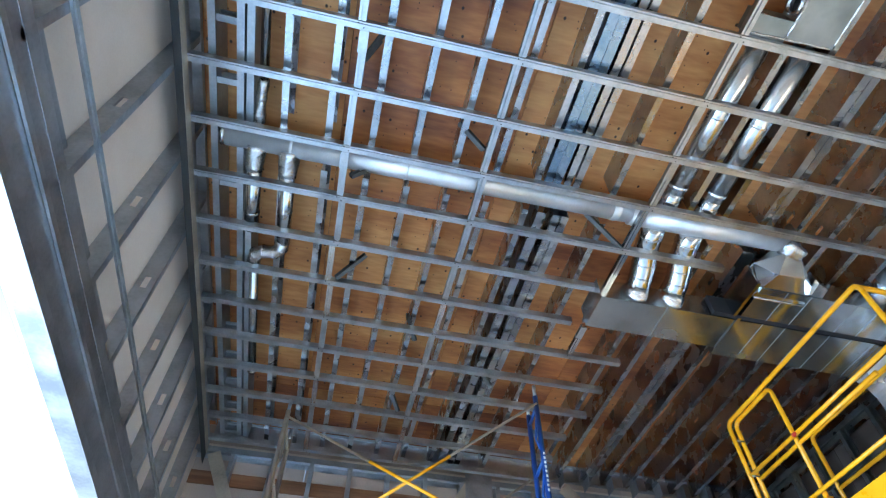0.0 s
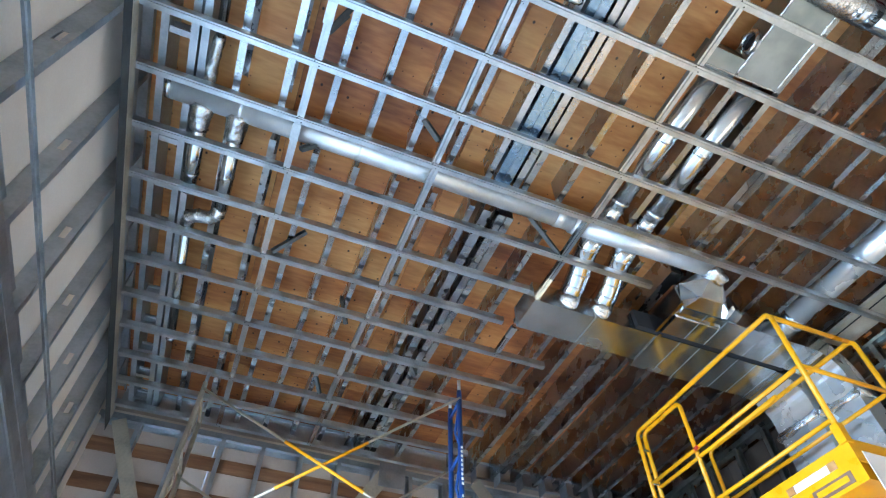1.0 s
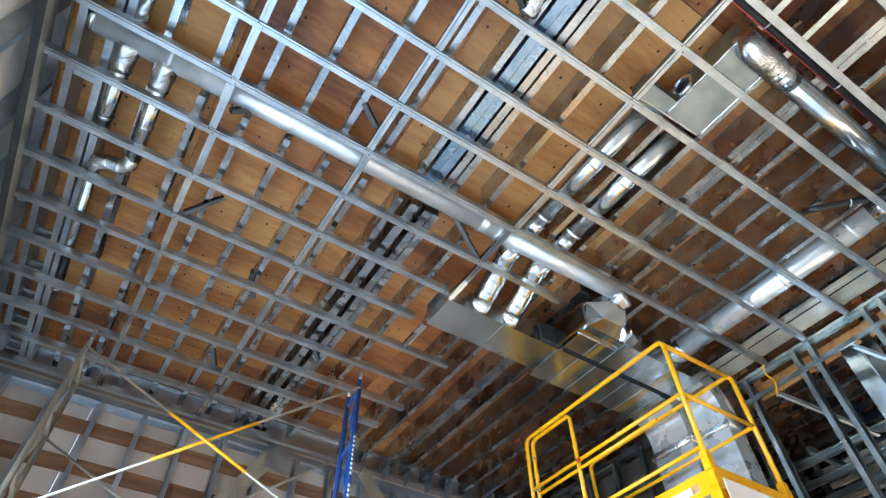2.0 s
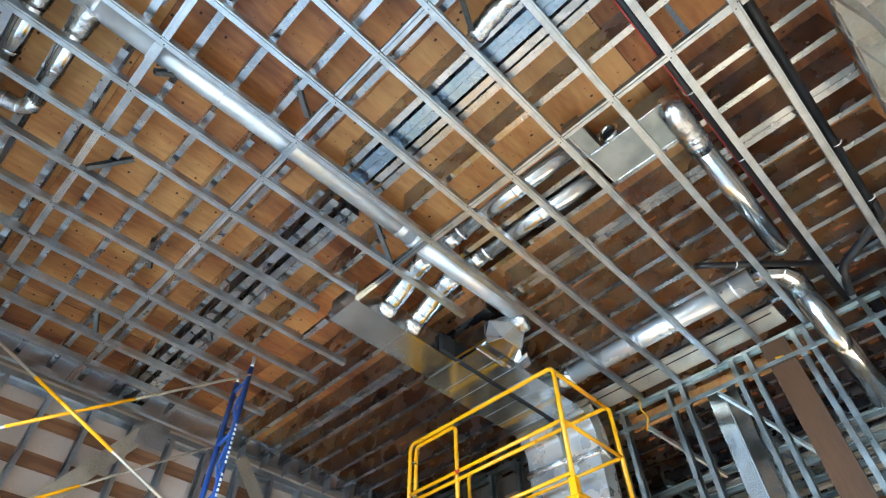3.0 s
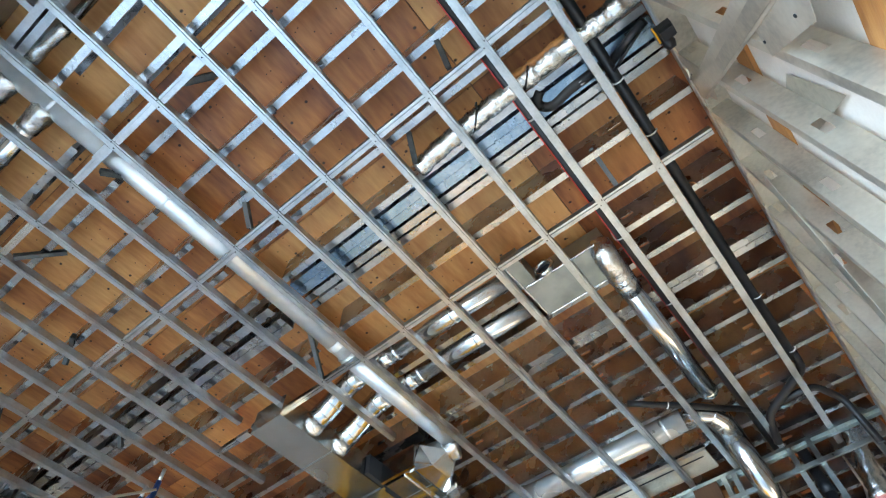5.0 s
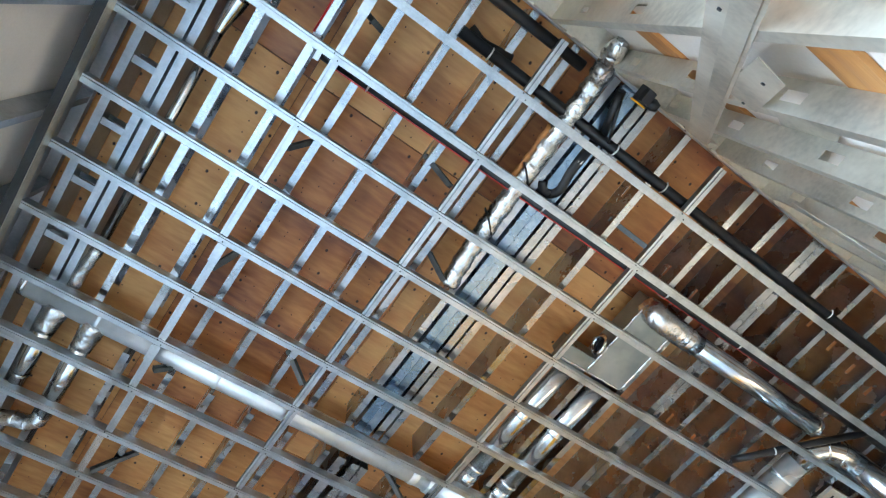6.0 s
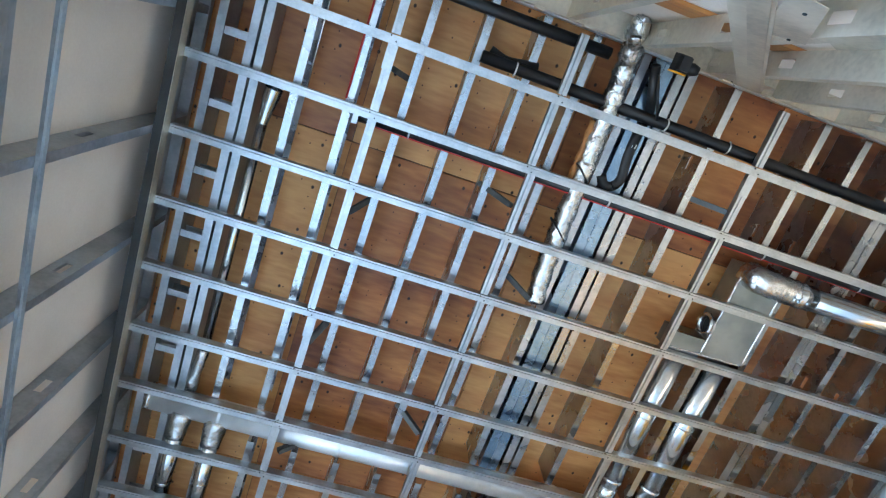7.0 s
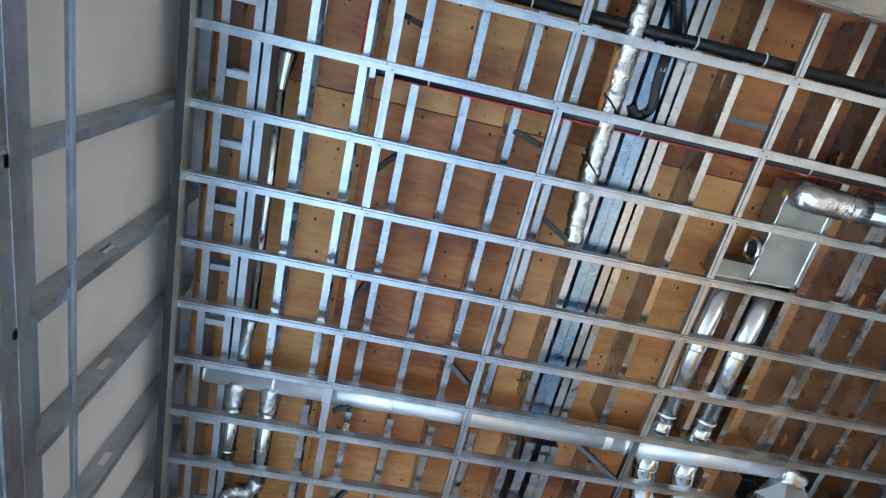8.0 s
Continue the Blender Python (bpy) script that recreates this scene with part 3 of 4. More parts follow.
# ---- ducts ----


def ring(b, p, d, r, w=0.012):
    """A raised seam round a duct."""
    p, d = V(p), V(d).normalized()
    b.tube([p - d * w, p - d * w * 0.5, p + d * w * 0.5, p + d * w], [r * 1.0, r * 1.045, r * 1.045, r], 24, False)
    return b


def gored(p, r, n=20):
    """A sheet-metal bend: straight gores with a raised seam at each joint."""
    b = Build()
    p = [V(q) for q in p]
    b.tube(p, r, n)
    for i in range(1, len(p) - 1):
        ring(b, p[i], p[i + 1] - p[i - 1], r * 1.01, 0.007)
    return b


def crumpled(pts, r, n=18, rough=0.16, seed=1):
    """A foil-wrapped run with an irregular skin."""
    rnd = random.Random(seed)
    b = Build().tube(pts, r, n, True)
    for v in b.v:
        v += V((rnd.uniform(-1, 1), rnd.uniform(-1, 1), rnd.uniform(-1, 1))) * (r if not isinstance(r, list) else r[0]) * rough
    return b


def finer(pts, gap=0.02):
    """The same line with points at most gap apart."""
    out = []
    for a, c in zip(pts, pts[1:]):
        n = max(1, math.ceil((V(c) - V(a)).length / gap))
        out += [V(a).lerp(V(c), i / n) for i in range(n)]
    return out + [V(pts[-1])]


def steps(p0, p1, n):
    p0, p1 = V(p0), V(p1)
    return [p0.lerp(p1, i / n) for i in range(n + 1)]


MZ = 5.108
main = thing("round_main_duct", (2.3, 2.60, MZ), "shiny round galvanised main duct under the roof deck", "duct")
part("pipe", ring(ring(ring(Build().tube([(0.17, 2.60, MZ), (3.10, 2.60, MZ)], 0.086, 28), (1.42, 2.60, MZ), X, 0.086), (2.98, 2.60, MZ), X, 0.087, 0.03), (0.62, 2.60, MZ), X, 0.086), DUCT_DULL, main)
part("pipe", ring(Build().tube([(3.10, 2.605, MZ - 0.01), (4.42, 2.585, MZ - 0.01)], 0.09, 28), (3.14, 2.605, MZ - 0.01), X, 0.09), DUCT_DULL, main)
part("end_cap", Build().tube([(0.155, 2.60, MZ), (0.185, 2.60, MZ)], 0.089, 28), DUCT, main)
part("seam", Build().box((0.2, 2.526, MZ - 0.052), (3.08, 2.531, MZ - 0.042)), GALV, main)
BZ = 5.048
for x, w in ((0.38, 0), (0.61, 1)):
    part("takeoff_collar", crumpled(steps((x, 2.63, MZ - 0.02), (x, 2.82, BZ), 6), [0.078, 0.082, 0.076, 0.070, 0.066, 0.064, 0.062], 18, 0.06, 3 + w), FOIL, main, "foil-taped collar")

branch = thing("branch_duct", (0.47, 3.0, BZ), "pair of small shiny branch ducts with a gored bend", "duct")
part("pipe", ring(Build().tube([(0.38, 2.80, BZ), (0.37, 3.34, BZ)], 0.054, 22), (0.375, 3.18, BZ), Y, 0.054), DUCT, branch)
part("pipe", ring(Build().tube([(0.61, 2.80, BZ), (0.61, 3.42, BZ)], 0.054, 22), (0.61, 3.12, BZ), Y, 0.054), DUCT, branch)
part("bend", gored([(0.61, 3.40, BZ), (0.60, 3.48, BZ), (0.55, 3.54, BZ), (0.47, 3.55, BZ), (0.41, 3.58, BZ), (0.395, 3.67, BZ)], 0.054), FOIL, branch)
part("pipe", Build().tube([(0.395, 3.65, BZ), (0.40, 5.02, BZ)], 0.038, 18), DUCT, branch)
part("end_cap", Build().tube([(0.40, 5.0, BZ), (0.40, 5.04, BZ)], 0.042, 18), DUCT, branch)
tail = thing("vent_pipe", (0.42, 1.2, 5.10), "narrow pale vent pipe beside the edge framing", "pipe")
part("pipe", Build().tube([(0.43, 0.66, 5.10), (0.42, 2.22, 5.10)], 0.029, 18), DUCT, tail)
part("tape_joint", crumpled(steps((0.42, 2.16, 5.10), (0.39, 2.46, 5.10), 7), [0.031, 0.038, 0.034, 0.04, 0.035, 0.04, 0.044, 0.05], 16, 0.14, 8), FOIL, tail)
flare = Build().tube([(0.45, 0.47, 5.09), (0.445, 0.52, 5.095), (0.435, 0.60, 5.10), (0.43, 0.68, 5.10)], [0.050, 0.047, 0.036, 0.0285], 20, False)
part("open_end", flare, GALV_BRIGHT, tail, "flared shiny open end")

twin = thing("twin_duct", (3.43, 1.8, MZ), "two parallel shiny round ducts between the joists", "duct")
for x in (3.335, 3.638):
    part("pipe", ring(ring(Build().tube([(x, 1.22, MZ + 0.005), (x, 2.36, MZ + 0.005)], 0.079, 26), (x, 2.30, MZ), Y, 0.079), (x, 1.75, MZ + 0.005), Y, 0.079), DUCT_PALE, twin)
    part("bend", gored([(x, 2.35, MZ + 0.005), (x, 2.43, MZ), (x, 2.50, MZ - 0.01)], 0.078), DUCT, twin)
    e = [(x - 0.01, 2.66, MZ - 0.015), (x, 2.76, MZ - 0.02), (x + 0.02, 2.88, MZ - 0.03), (x + 0.05, 3.00, MZ - 0.06), (x + 0.055, 3.11, MZ - 0.11), (x + 0.045, 3.23, MZ - 0.18)]
    part("elbow", gored(e, 0.092, 24), DUCT, twin)
    part("tape", crumpled(steps(V(e[-1]) - V((0, 0.05, -0.03)), V(e[-1]) + V((0, 0.03, -0.03)), 3), [0.094, 0.098, 0.096, 0.10], 20, 0.05, 21), FOIL, twin)

plenum = thing("duct_plenum", (3.5, 0.9, 5.05), "flat galvanised sheet-metal plenum box with taped seams", "plenum")
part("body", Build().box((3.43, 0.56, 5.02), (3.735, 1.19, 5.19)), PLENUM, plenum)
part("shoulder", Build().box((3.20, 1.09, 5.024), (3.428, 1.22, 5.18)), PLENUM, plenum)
# black disc across the collar, its colour giving the hole's darkness
part("collar_dark_disc", Build().tube([(3.424, 1.0, 5.07), (3.4285, 1.0, 5.07)], 0.060, 22), BLACK_FILL, plenum)
part("collar", Build().tube([(3.395, 1.0, 5.07), (3.43, 1.0, 5.07)], 0.065, 22, False), GALV_OLD, plenum, "open round collar")
part("collar_foil", crumpled([V((3.395, 1.0 + 0.066 * math.cos(k * 0.5236), 5.07 + 0.066 * math.sin(k * 0.5236))) for k in range(12)], 0.013, 8, 0.5, 9), FOIL, plenum)
part("tape_seam", crumpled(steps((3.43, 0.58, 5.022), (3.43, 1.19, 5.022), 16), 0.007, 8, 0.5, 5), FOIL, plenum)
part("tape_seam", crumpled(steps((3.735, 0.60, 5.022), (3.735, 1.19, 5.022), 16), 0.007, 8, 0.5, 6), FOIL, plenum)
part("tape_seam", crumpled(steps((3.20, 1.2, 5.024), (3.735, 1.185, 5.022), 14), 0.006, 8, 0.5, 7), FOIL, plenum)

spur = thing("east_spur_duct", (4.2, 0.61, 4.95), "shiny round spur duct with a foil-taped elbow", "duct")
part("elbow", crumpled(finer(bend([(3.50, 0.60, 5.06), (3.50, 0.60, 4.95), (3.74, 0.607, 4.945)], 0.08, 6), 0.016), 0.082, 26, 0.06, 11), FOIL, spur)
part("collar", ring(Build().tube([(3.70, 0.607, 4.945), (3.86, 0.607, 4.945)], 0.08, 24), (3.78, 0.607, 4.945), X, 0.08), DUCT, spur)
part("pipe", ring(Build().tube([(3.84, 0.607, 4.945), (5.10, 0.615, 4.945)], 0.073, 28), (5.07, 0.615, 4.945), X, 0.073), DUCT, spur)
part("seam", Build().box((3.9, 0.575, 4.884), (5.05, 0.579, 4.892)), GALV, spur)

side = thing("side_duct", (5.43, 1.8, 5.09), "long round duct along the partition, bending down", "duct")
part("pipe", ring(ring(Build().tube([(5.43, 2.97, 5.09), (5.43, 0.92, 5.09)], 0.1, 26), (5.43, 1.72, 5.09), Y, 0.1), (5.43, 1.1, 5.09), Y, 0.1), DUCT_LIT, side)
part("elbow", gored([(5.43, 0.94, 5.09), (5.44, 0.82, 5.09), (5.50, 0.74, 5.08), (5.60, 0.70, 5.05), (5.74, 0.69, 4.99)], 0.102, 24), DUCT, side)
part("pipe", Build().tube([(5.72, 0.69, 5.0), (6.75, 0.69, 4.40)], 0.098, 24), DUCT, side)
part("shroud", Build().poly([(5.80, 0.95), (6.08, 0.95), (6.08, 2.9), (5.80, 2.9)], "z", 5.02, 5.05), GALV_PALE, side, "pale sheet-metal side panel")
# solid black strip standing in for the dark of an open slit
part("panel_slit", Build().box((5.86, 1.0, 5.016), (5.875, 2.85, 5.0185)), BLACK_FILL, side, "black strip drawn for the dark of an open joint")
part("tape_joint", crumpled(steps((5.43, 2.78, 5.085), (5.43, 3.02, 5.06), 8), [0.103, 0.107, 0.104, 0.108, 0.104, 0.107, 0.105, 0.108, 0.104], 22, 0.05, 71), FOIL, side)
part("wire_hanger", Build().tube([(5.43, 1.85, 5.16), (5.36, 1.85, 5.25)], 0.003, 6), GALV, side)


def rect_run(path, ups, half_y, half_t, b=None):
    """A rectangular duct swept along path; ups gives the direction of its thickness at each point."""
    b = b or Build()
    n = len(b.v)
    for p, u in zip(path, ups):
        p, u = V(p), V(u).normalized()
        b.v += [p + Y * sy * half_y + u * su * half_t for sy, su in ((-1, -1), (1, -1), (1, 1), (-1, 1))]
    for i in range(len(path) - 1):
        for k in range(4):
            m = (k + 1) % 4
            b.f.append((n + 4 * i + k, n + 4 * i + m, n + 4 * i + 4 + m, n + 4 * i + 4 + k))
            b.s.append(False)
    e = n + 4 * (len(path) - 1)
    b.f += [(n + 3, n + 2, n + 1, n), (e, e + 1, e + 2, e + 3)]
    b.s += [False, False]
    return b


supply = thing("rectangular_supply_duct", (4.6, 3.2, 4.85), "large rectangular galvanised ducts turning down beside the partition", "duct")
DZ, DT = 4.905, 0.105
part("box_duct", Build().box((3.06, 3.20, 4.80), (4.20, 3.53, 5.01)), DUCT_BOX, supply)
part("flange_seam", Build().box((4.185, 3.165, 4.788), (4.215, 3.60, 5.015)), DUCT_BOX, supply)
part("cross_seam", Build().box((3.60, 3.198, 4.796), (3.61, 3.532, 5.012)), GALV, supply)


def curved(y, half, x0, x1, r):
    c = V((x1, y, DZ - r))
    path = [V((x0 + (x1 - x0) * i / 4, y, DZ)) for i in range(4)] + arc(c, r, 90, 0, 10, X, Z) + [V((x1 + r, y, 2.6))]
    ups = [Z] * 4 + [(X * math.cos(radians(90 - 9 * i)) + Z * math.sin(radians(90 - 9 * i))) for i in range(11)] + [X]
    return path, ups


path, ups = curved(3.405, 0.205, 4.20, 5.40, 0.36)
part("bend_duct", rect_run(path[:9], ups[:9], 0.205, DT), DUCT_BOX, supply)
part("drop_duct", rect_run(path[8:], ups[8:], 0.207, DT + 0.002), DUCT_LIT, supply, "galvanised vertical drop, its sheet colour lightened for daylight")
path, ups = curved(3.00, 0.15, 4.20, 5.52, 0.32)
part("bend_duct", rect_run(path[:9], ups[:9], 0.15, DT), DUCT_BOX, supply)
part("drop_duct", rect_run(path[8:], ups[8:], 0.152, DT + 0.002), DUCT_LIT, supply, "galvanised vertical drop, its sheet colour lightened for daylight")
part("gap_strip", Build().box((3.98, 3.155, 4.806), (5.5, 3.195, 4.99)), BLACK_FILL, supply, "black strip in the gap between the two ducts")
for y, h, x in ((3.405, 0.21, 5.76), (3.00, 0.155, 5.84)):
    part("tape_joint", crumpled([V((x + a, y + c, 4.42)) for a, c in ((-0.11, -h), (-0.11, -h * 0.3), (-0.11, h * 0.4), (-0.11, h), (0.0, h), (0.11, h))], 0.03, 8, 0.5, 31), FOIL, supply)
    part("tape_joint", crumpled([V((x + a, y + c, 4.42)) for a, c in ((-0.11, -h), (0.0, -h), (0.11, -h))], 0.03, 8, 0.5, 33), FOIL, supply)
for k in range(6):
    part("cross_seam", Build().box((4.42 + 0.2 * k, 3.198, 4.797), (4.424 + 0.2 * k, 3.612, 4.80)), GALV, supply)
    part("cross_seam", Build().box((4.42 + 0.2 * k, 2.848, 4.797), (4.424 + 0.2 * k, 3.152, 4.80)), GALV, supply)
boot = thing("duct_boot", (4.4, 2.8, 4.95), "faceted sheet-metal boot joining main duct to supply duct", "duct boot")
bb = Build()
lo = [V(p) for p in ((4.16, 2.93, 4.79), (4.60, 2.93, 4.79), (4.60, 2.93, 5.0), (4.16, 2.93, 5.0))]
mid = [V(p) for p in ((4.14, 2.80, 4.82), (4.30, 2.74, 4.86), (4.52, 2.74, 4.86), (4.62, 2.80, 4.86), (4.60, 2.78, 5.01), (4.18, 2.78, 5.01))]
bb.v = lo + mid + [V(p) for p in ((4.34, 2.60, 4.97), (4.45, 2.60, 4.97), (4.45, 2.62, 5.09), (4.34, 2.62, 5.09))]
bb.f = [(0, 4, 5), (0, 5, 6, 1), (1, 6, 7), (1, 7, 8, 2), (0, 3, 9, 4), (3, 2, 8, 9), (5, 10, 11, 6), (4, 9, 13, 10, 5), (6, 11, 12, 8, 7), (9, 8, 12, 13), (10, 13, 12, 11)]
bb.s = [False] * len(bb.f)
part("body", bb, DUCT, boot)
part("foil_wrap", crumpled(steps((4.34, 2.58, 5.05), (4.47, 2.62, 4.97), 5), [0.075, 0.085, 0.08, 0.07, 0.06, 0.05], 18, 0.14, 41), FOIL, boot, "crumpled foil tape")
part("side_flange", Build().box((4.13, 2.80, 4.786), (4.155, 3.15, 5.0)), DUCT, boot)
part("corner_lug", Build().poly([(4.60, 2.72), (4.70, 2.76), (4.72, 2.88), (4.62, 2.90)], "z", 4.81, 4.96), DUCT, boot)
part("bead", crumpled(steps((4.17, 2.935, 4.785), (4.60, 2.935, 4.785), 10), 0.010, 8, 0.4, 42), FOIL, boot)

# foil-wrapped flexible duct that leaves through the south wall
flex = thing("foil_flex_duct", (2.25, 0.4, 5.13), "crumpled silver foil flexible duct with dark straps", "flexible duct")
fp = bend([(2.28, 1.19, 5.06), (2.255, 0.98, 5.062), (2.245, 0.55, 5.062), (2.235, 0.15, 5.062), (2.235, -0.16, 5.05), (2.195, -0.36, 4.955), (2.15, -0.44, 4.86)], 0.1, 5)
fine = finer(fp, 0.022)
part("sleeve", crumpled(fine, [0.060 + 0.004 * math.sin(i * 0.9) + 0.003 * math.sin(i * 2.3) for i in range(len(fine))], 22, 0.055, 51), FOIL, flex)
for y in (0.72, 0.36):
    part("strap", Build().tube([V((2.24 + 0.066 * math.cos(a * 0.6), y + 0.06 * math.cos(a * 0.6), 5.062 + 0.066 * math.sin(a * 0.6))) for a in range(11)], 0.006, 6), BLACK, flex, "dark strap")
part("insulation_edge", crumpled(steps((2.178, 0.06, 5.045), (2.18, 0.46, 5.045), 11), 0.017, 8, 0.4, 52), LUMBER, flex, "torn brown insulation edge")
part("open_frill", crumpled(steps((2.16, -0.43, 4.88), (2.12, -0.462, 4.78), 6), [0.05, 0.06, 0.056, 0.058, 0.050, 0.036, 0.012], 18, 0.16, 53), FOIL, flex)

# ---- black pipes ----
drain = thing("black_drain_pipe", (3.4, 0.44, 5.045), "black plastic pipe with red stripe under the joists", "pipe")
part("pipe", Build().tube([(0.99, 0.455, 5.045), (6.35, 0.47, 5.045)], 0.029, 16), BLACK, drain)
part("stripe", Build().box((1.0, 0.482, 5.026), (5.9, 0.489, 5.034)), RED, drain, "red stripe")
part("end_fitting", Build().tube([(0.93, 0.455, 5.045), (1.03, 0.455, 5.045)], 0.034, 16), BLACK, drain)
part("end_bracket", Build().box((0.90, 0.43, 5.01), (0.93, 0.50, 5.07)), GALV, drain)
for x in (1.22, 2.45, 3.5, 4.2):
    part("pipe_clip", Build().tube(arc((x, 0.457, 5.045), 0.031, -170, -10, 8, Y, Z), 0.006, 6), GALV, drain)
for x in (3.95, 4.04, 4.13):
    part("label_bar", Build().box((x, 0.425, 5.014), (x + 0.05, 0.44, 5.018)), WHITE, drain, "pale printed bar")
waste = thing("black_waste_pipe", (3.3, -0.05, 5.05), "black waste pipe along the south wall", "pipe")
part("pipe", Build().tube([(1.46, -0.06, 5.05), (5.30, -0.04, 5.05)], 0.033, 16), BLACK, waste)
part("upper_run", Build().tube([(0.6, -0.29, 5.05), (2.12, -0.30, 5.05)], 0.033, 16), BLACK, waste)
part("branch", Build().tube(bend([(5.25, -0.055, 5.05), (5.45, -0.055, 5.04), (5.72, 0.36, 5.0), (5.95, 0.42, 4.90)], 0.08), 0.033, 16), BLACK, waste)
part("branch", Build().tube(bend([(5.66, 0.30, 5.02), (5.66, -0.05, 5.02), (5.9, -0.18, 4.98), (6.0, -0.2, 4.6)], 0.07), 0.028, 14), BLACK, waste)
for x in (1.66, 2.58, 2.98, 4.55, 5.2):
    part("pipe_clip", Build().tube(arc((x, -0.055, 5.05), 0.036, -175, -5, 8, Y, Z), 0.005, 6), WHITE, waste)
part("offset", Build().tube(bend([(1.50, -0.10, 5.10), (1.60, -0.07, 5.09), (1.78, -0.10, 5.09)], 0.04), 0.033, 14), BLACK, waste)
trap = thing("black_pipe_trap", (2.45, 0.2, 5.08), "black plastic pipe trap beside the foil duct", "pipe")
part("arm", Build().tube(bend([(2.46, -0.04, 5.08), (2.46, 0.20, 5.09), (2.49, 0.34, 5.09), (2.40, 0.40, 5.09), (2.36, 0.33, 5.09)], 0.06), 0.034, 16), BLACK, trap)
part("riser", Build().tube([(2.47, -0.08, 5.06), (2.36, -0.32, 4.98)], 0.027, 14), BLACK, trap)
part("hose", Build().tube([(2.39, -0.28, 4.97), (2.50, -0.06, 5.0)], 0.009, 8), BLACK, trap)
part("sticker", Build().box((2.45, 0.10, 5.054), (2.475, 0.125, 5.057)), WHITE, trap)
small = thing("black_gas_pipe", (5.3, 0.9, 5.03), "short black pipe with a bent end", "pipe")
part("pipe", Build().tube(bend([(4.93, 1.20, 5.06), (4.97, 1.10, 5.02), (5.2, 0.85, 5.02), (5.62, 0.42, 5.02)], 0.05), 0.026, 14), BLACK, small)
part("clip", Build().tube(arc((5.1, 0.95, 5.02), 0.029, -175, -5, 8, (Y + X).normalized(), Z), 0.005, 6), WHITE, small)

# ---- cordless tool hung on the south wall ----
tool = thing("cordless_tool", (2.40, -0.33, 4.88), "black and yellow cordless tool hooked on the wall track", "power tool")
part("body", Build().poly([(2.33, 4.875), (2.35, 4.925), (2.41, 4.93), (2.44, 4.89), (2.41, 4.845), (2.35, 4.845)], "y", -0.36, -0.27), BLACK, tool)
part("motor", Build().tube([(2.39, -0.31, 4.90), (2.45, -0.31, 4.875), (2.48, -0.31, 4.865)], [0.028, 0.034, 0.022], 14), BLACK, tool)
part("housing_edge", Build().tube(bend([(2.328, -0.27, 4.875), (2.35, -0.268, 4.842), (2.41, -0.268, 4.842)], 0.015), 0.005, 8), YELLOW, tool, "yellow housing edge")
part("housing_edge", Build().tube([(2.442, -0.34, 4.888), (2.442, -0.28, 4.888)], 0.006, 8), YELLOW, tool, "yellow housing edge")
part("battery", Build().poly([(2.35, 4.80), (2.40, 4.80), (2.41, 4.843), (2.345, 4.843)], "y", -0.35, -0.28), BLACK, tool)
part("hang_hook", Build().tube(bend([(2.38, -0.31, 4.925), (2.38, -0.31, 4.96), (2.38, -0.362, 4.96)], 0.012), 0.004, 6), GALV, tool)

tool.location += V((0.04, -0.035, -0.05))

# ---- pink-filled flexible hose by the partition ----
hose = thing("insulated_hose", (6.35, 0.0, 4.7), "foil insulated hose with pink filling at its open end", "flexible duct")
part("sleeve", crumpled(steps((6.36, -0.10, 5.02), (6.40, 0.02, 4.44), 14), [0.072 + 0.008 * math.sin(i * 2.4) for i in range(15)], 18, 0.14, 61), FOIL, hose)
part("filling", crumpled(steps((6.397, 0.012, 4.47), (6.405, 0.03, 4.40), 4), 0.070, 16, 0.16, 62), PINK, hose, "pink wool filling")
part("foil_flap", Build().poly([(-0.28, 4.86), (-0.12, 4.90), (-0.10, 5.0), (-0.26, 5.02), (-0.31, 4.95)], "x", 6.33, 6.334), FOIL, hose)
for y in (0.06, -0.12):
    solo("pale_cable", Build().tube(bend([(6.42, y, 4.95), (6.42, y + 0.02, 4.3), (6.5, y + 0.05, 3.2)], 0.2), 0.010, 8), GALV_PALE, "pale grey cable hanging behind the partition", "cable", "hanging cables")
stack = thing("black_soil_stack", (6.27, 0.31, 0.0), "black upright waste stack behind the partition", "pipe")
part("pipe", Build().tube([(6.27, 0.31, 0.0), (6.27, 0.31, 5.0)], 0.045, 18), BLACK, stack)
part("coupling", Build().tube([(6.27, 0.31, 4.55), (6.27, 0.31, 4.67)], 0.052, 18), BLACK, stack)

# ---- scissor lift ----
lift = thing("scissor_lift", (5.08, 3.4, 0.0), "yellow scissor lift with raised guard-railed platform", "scissor lift")
LX0, LX1, LY0, LY1, LT, LF = 4.66, 5.49, 2.53, 4.27, 4.63, 3.53
R = 0.019
part("guard_rail", Build().tube(bend([(LX0, LY0, LF), (LX0, LY0, LT), (LX0, LY1, LT), (LX0, LY1, LF)], 0.07), R, 14), YELLOW, lift)
part("guard_rail", Build().tube(bend([(LX1, LY0, LF), (LX1, LY0, LT), (LX1, LY1, LT), (LX1, LY1, LF)], 0.07), R, 14), YELLOW, lift)
part("guard_rail", Build().tube(bend([(LX0 + 0.04, 3.70, LF), (LX0 + 0.04, 3.70, LT - 0.02), (LX0 + 0.04, LY1 - 0.04, LT - 0.02), (LX0 + 0.04, LY1 - 0.04, LF)], 0.07), R, 14), YELLOW, lift)
part("end_rail", Build().tube([(LX0, LY0 + 0.03, LT), (LX1, LY0 + 0.03, LT)], R, 14), YELLOW, lift)

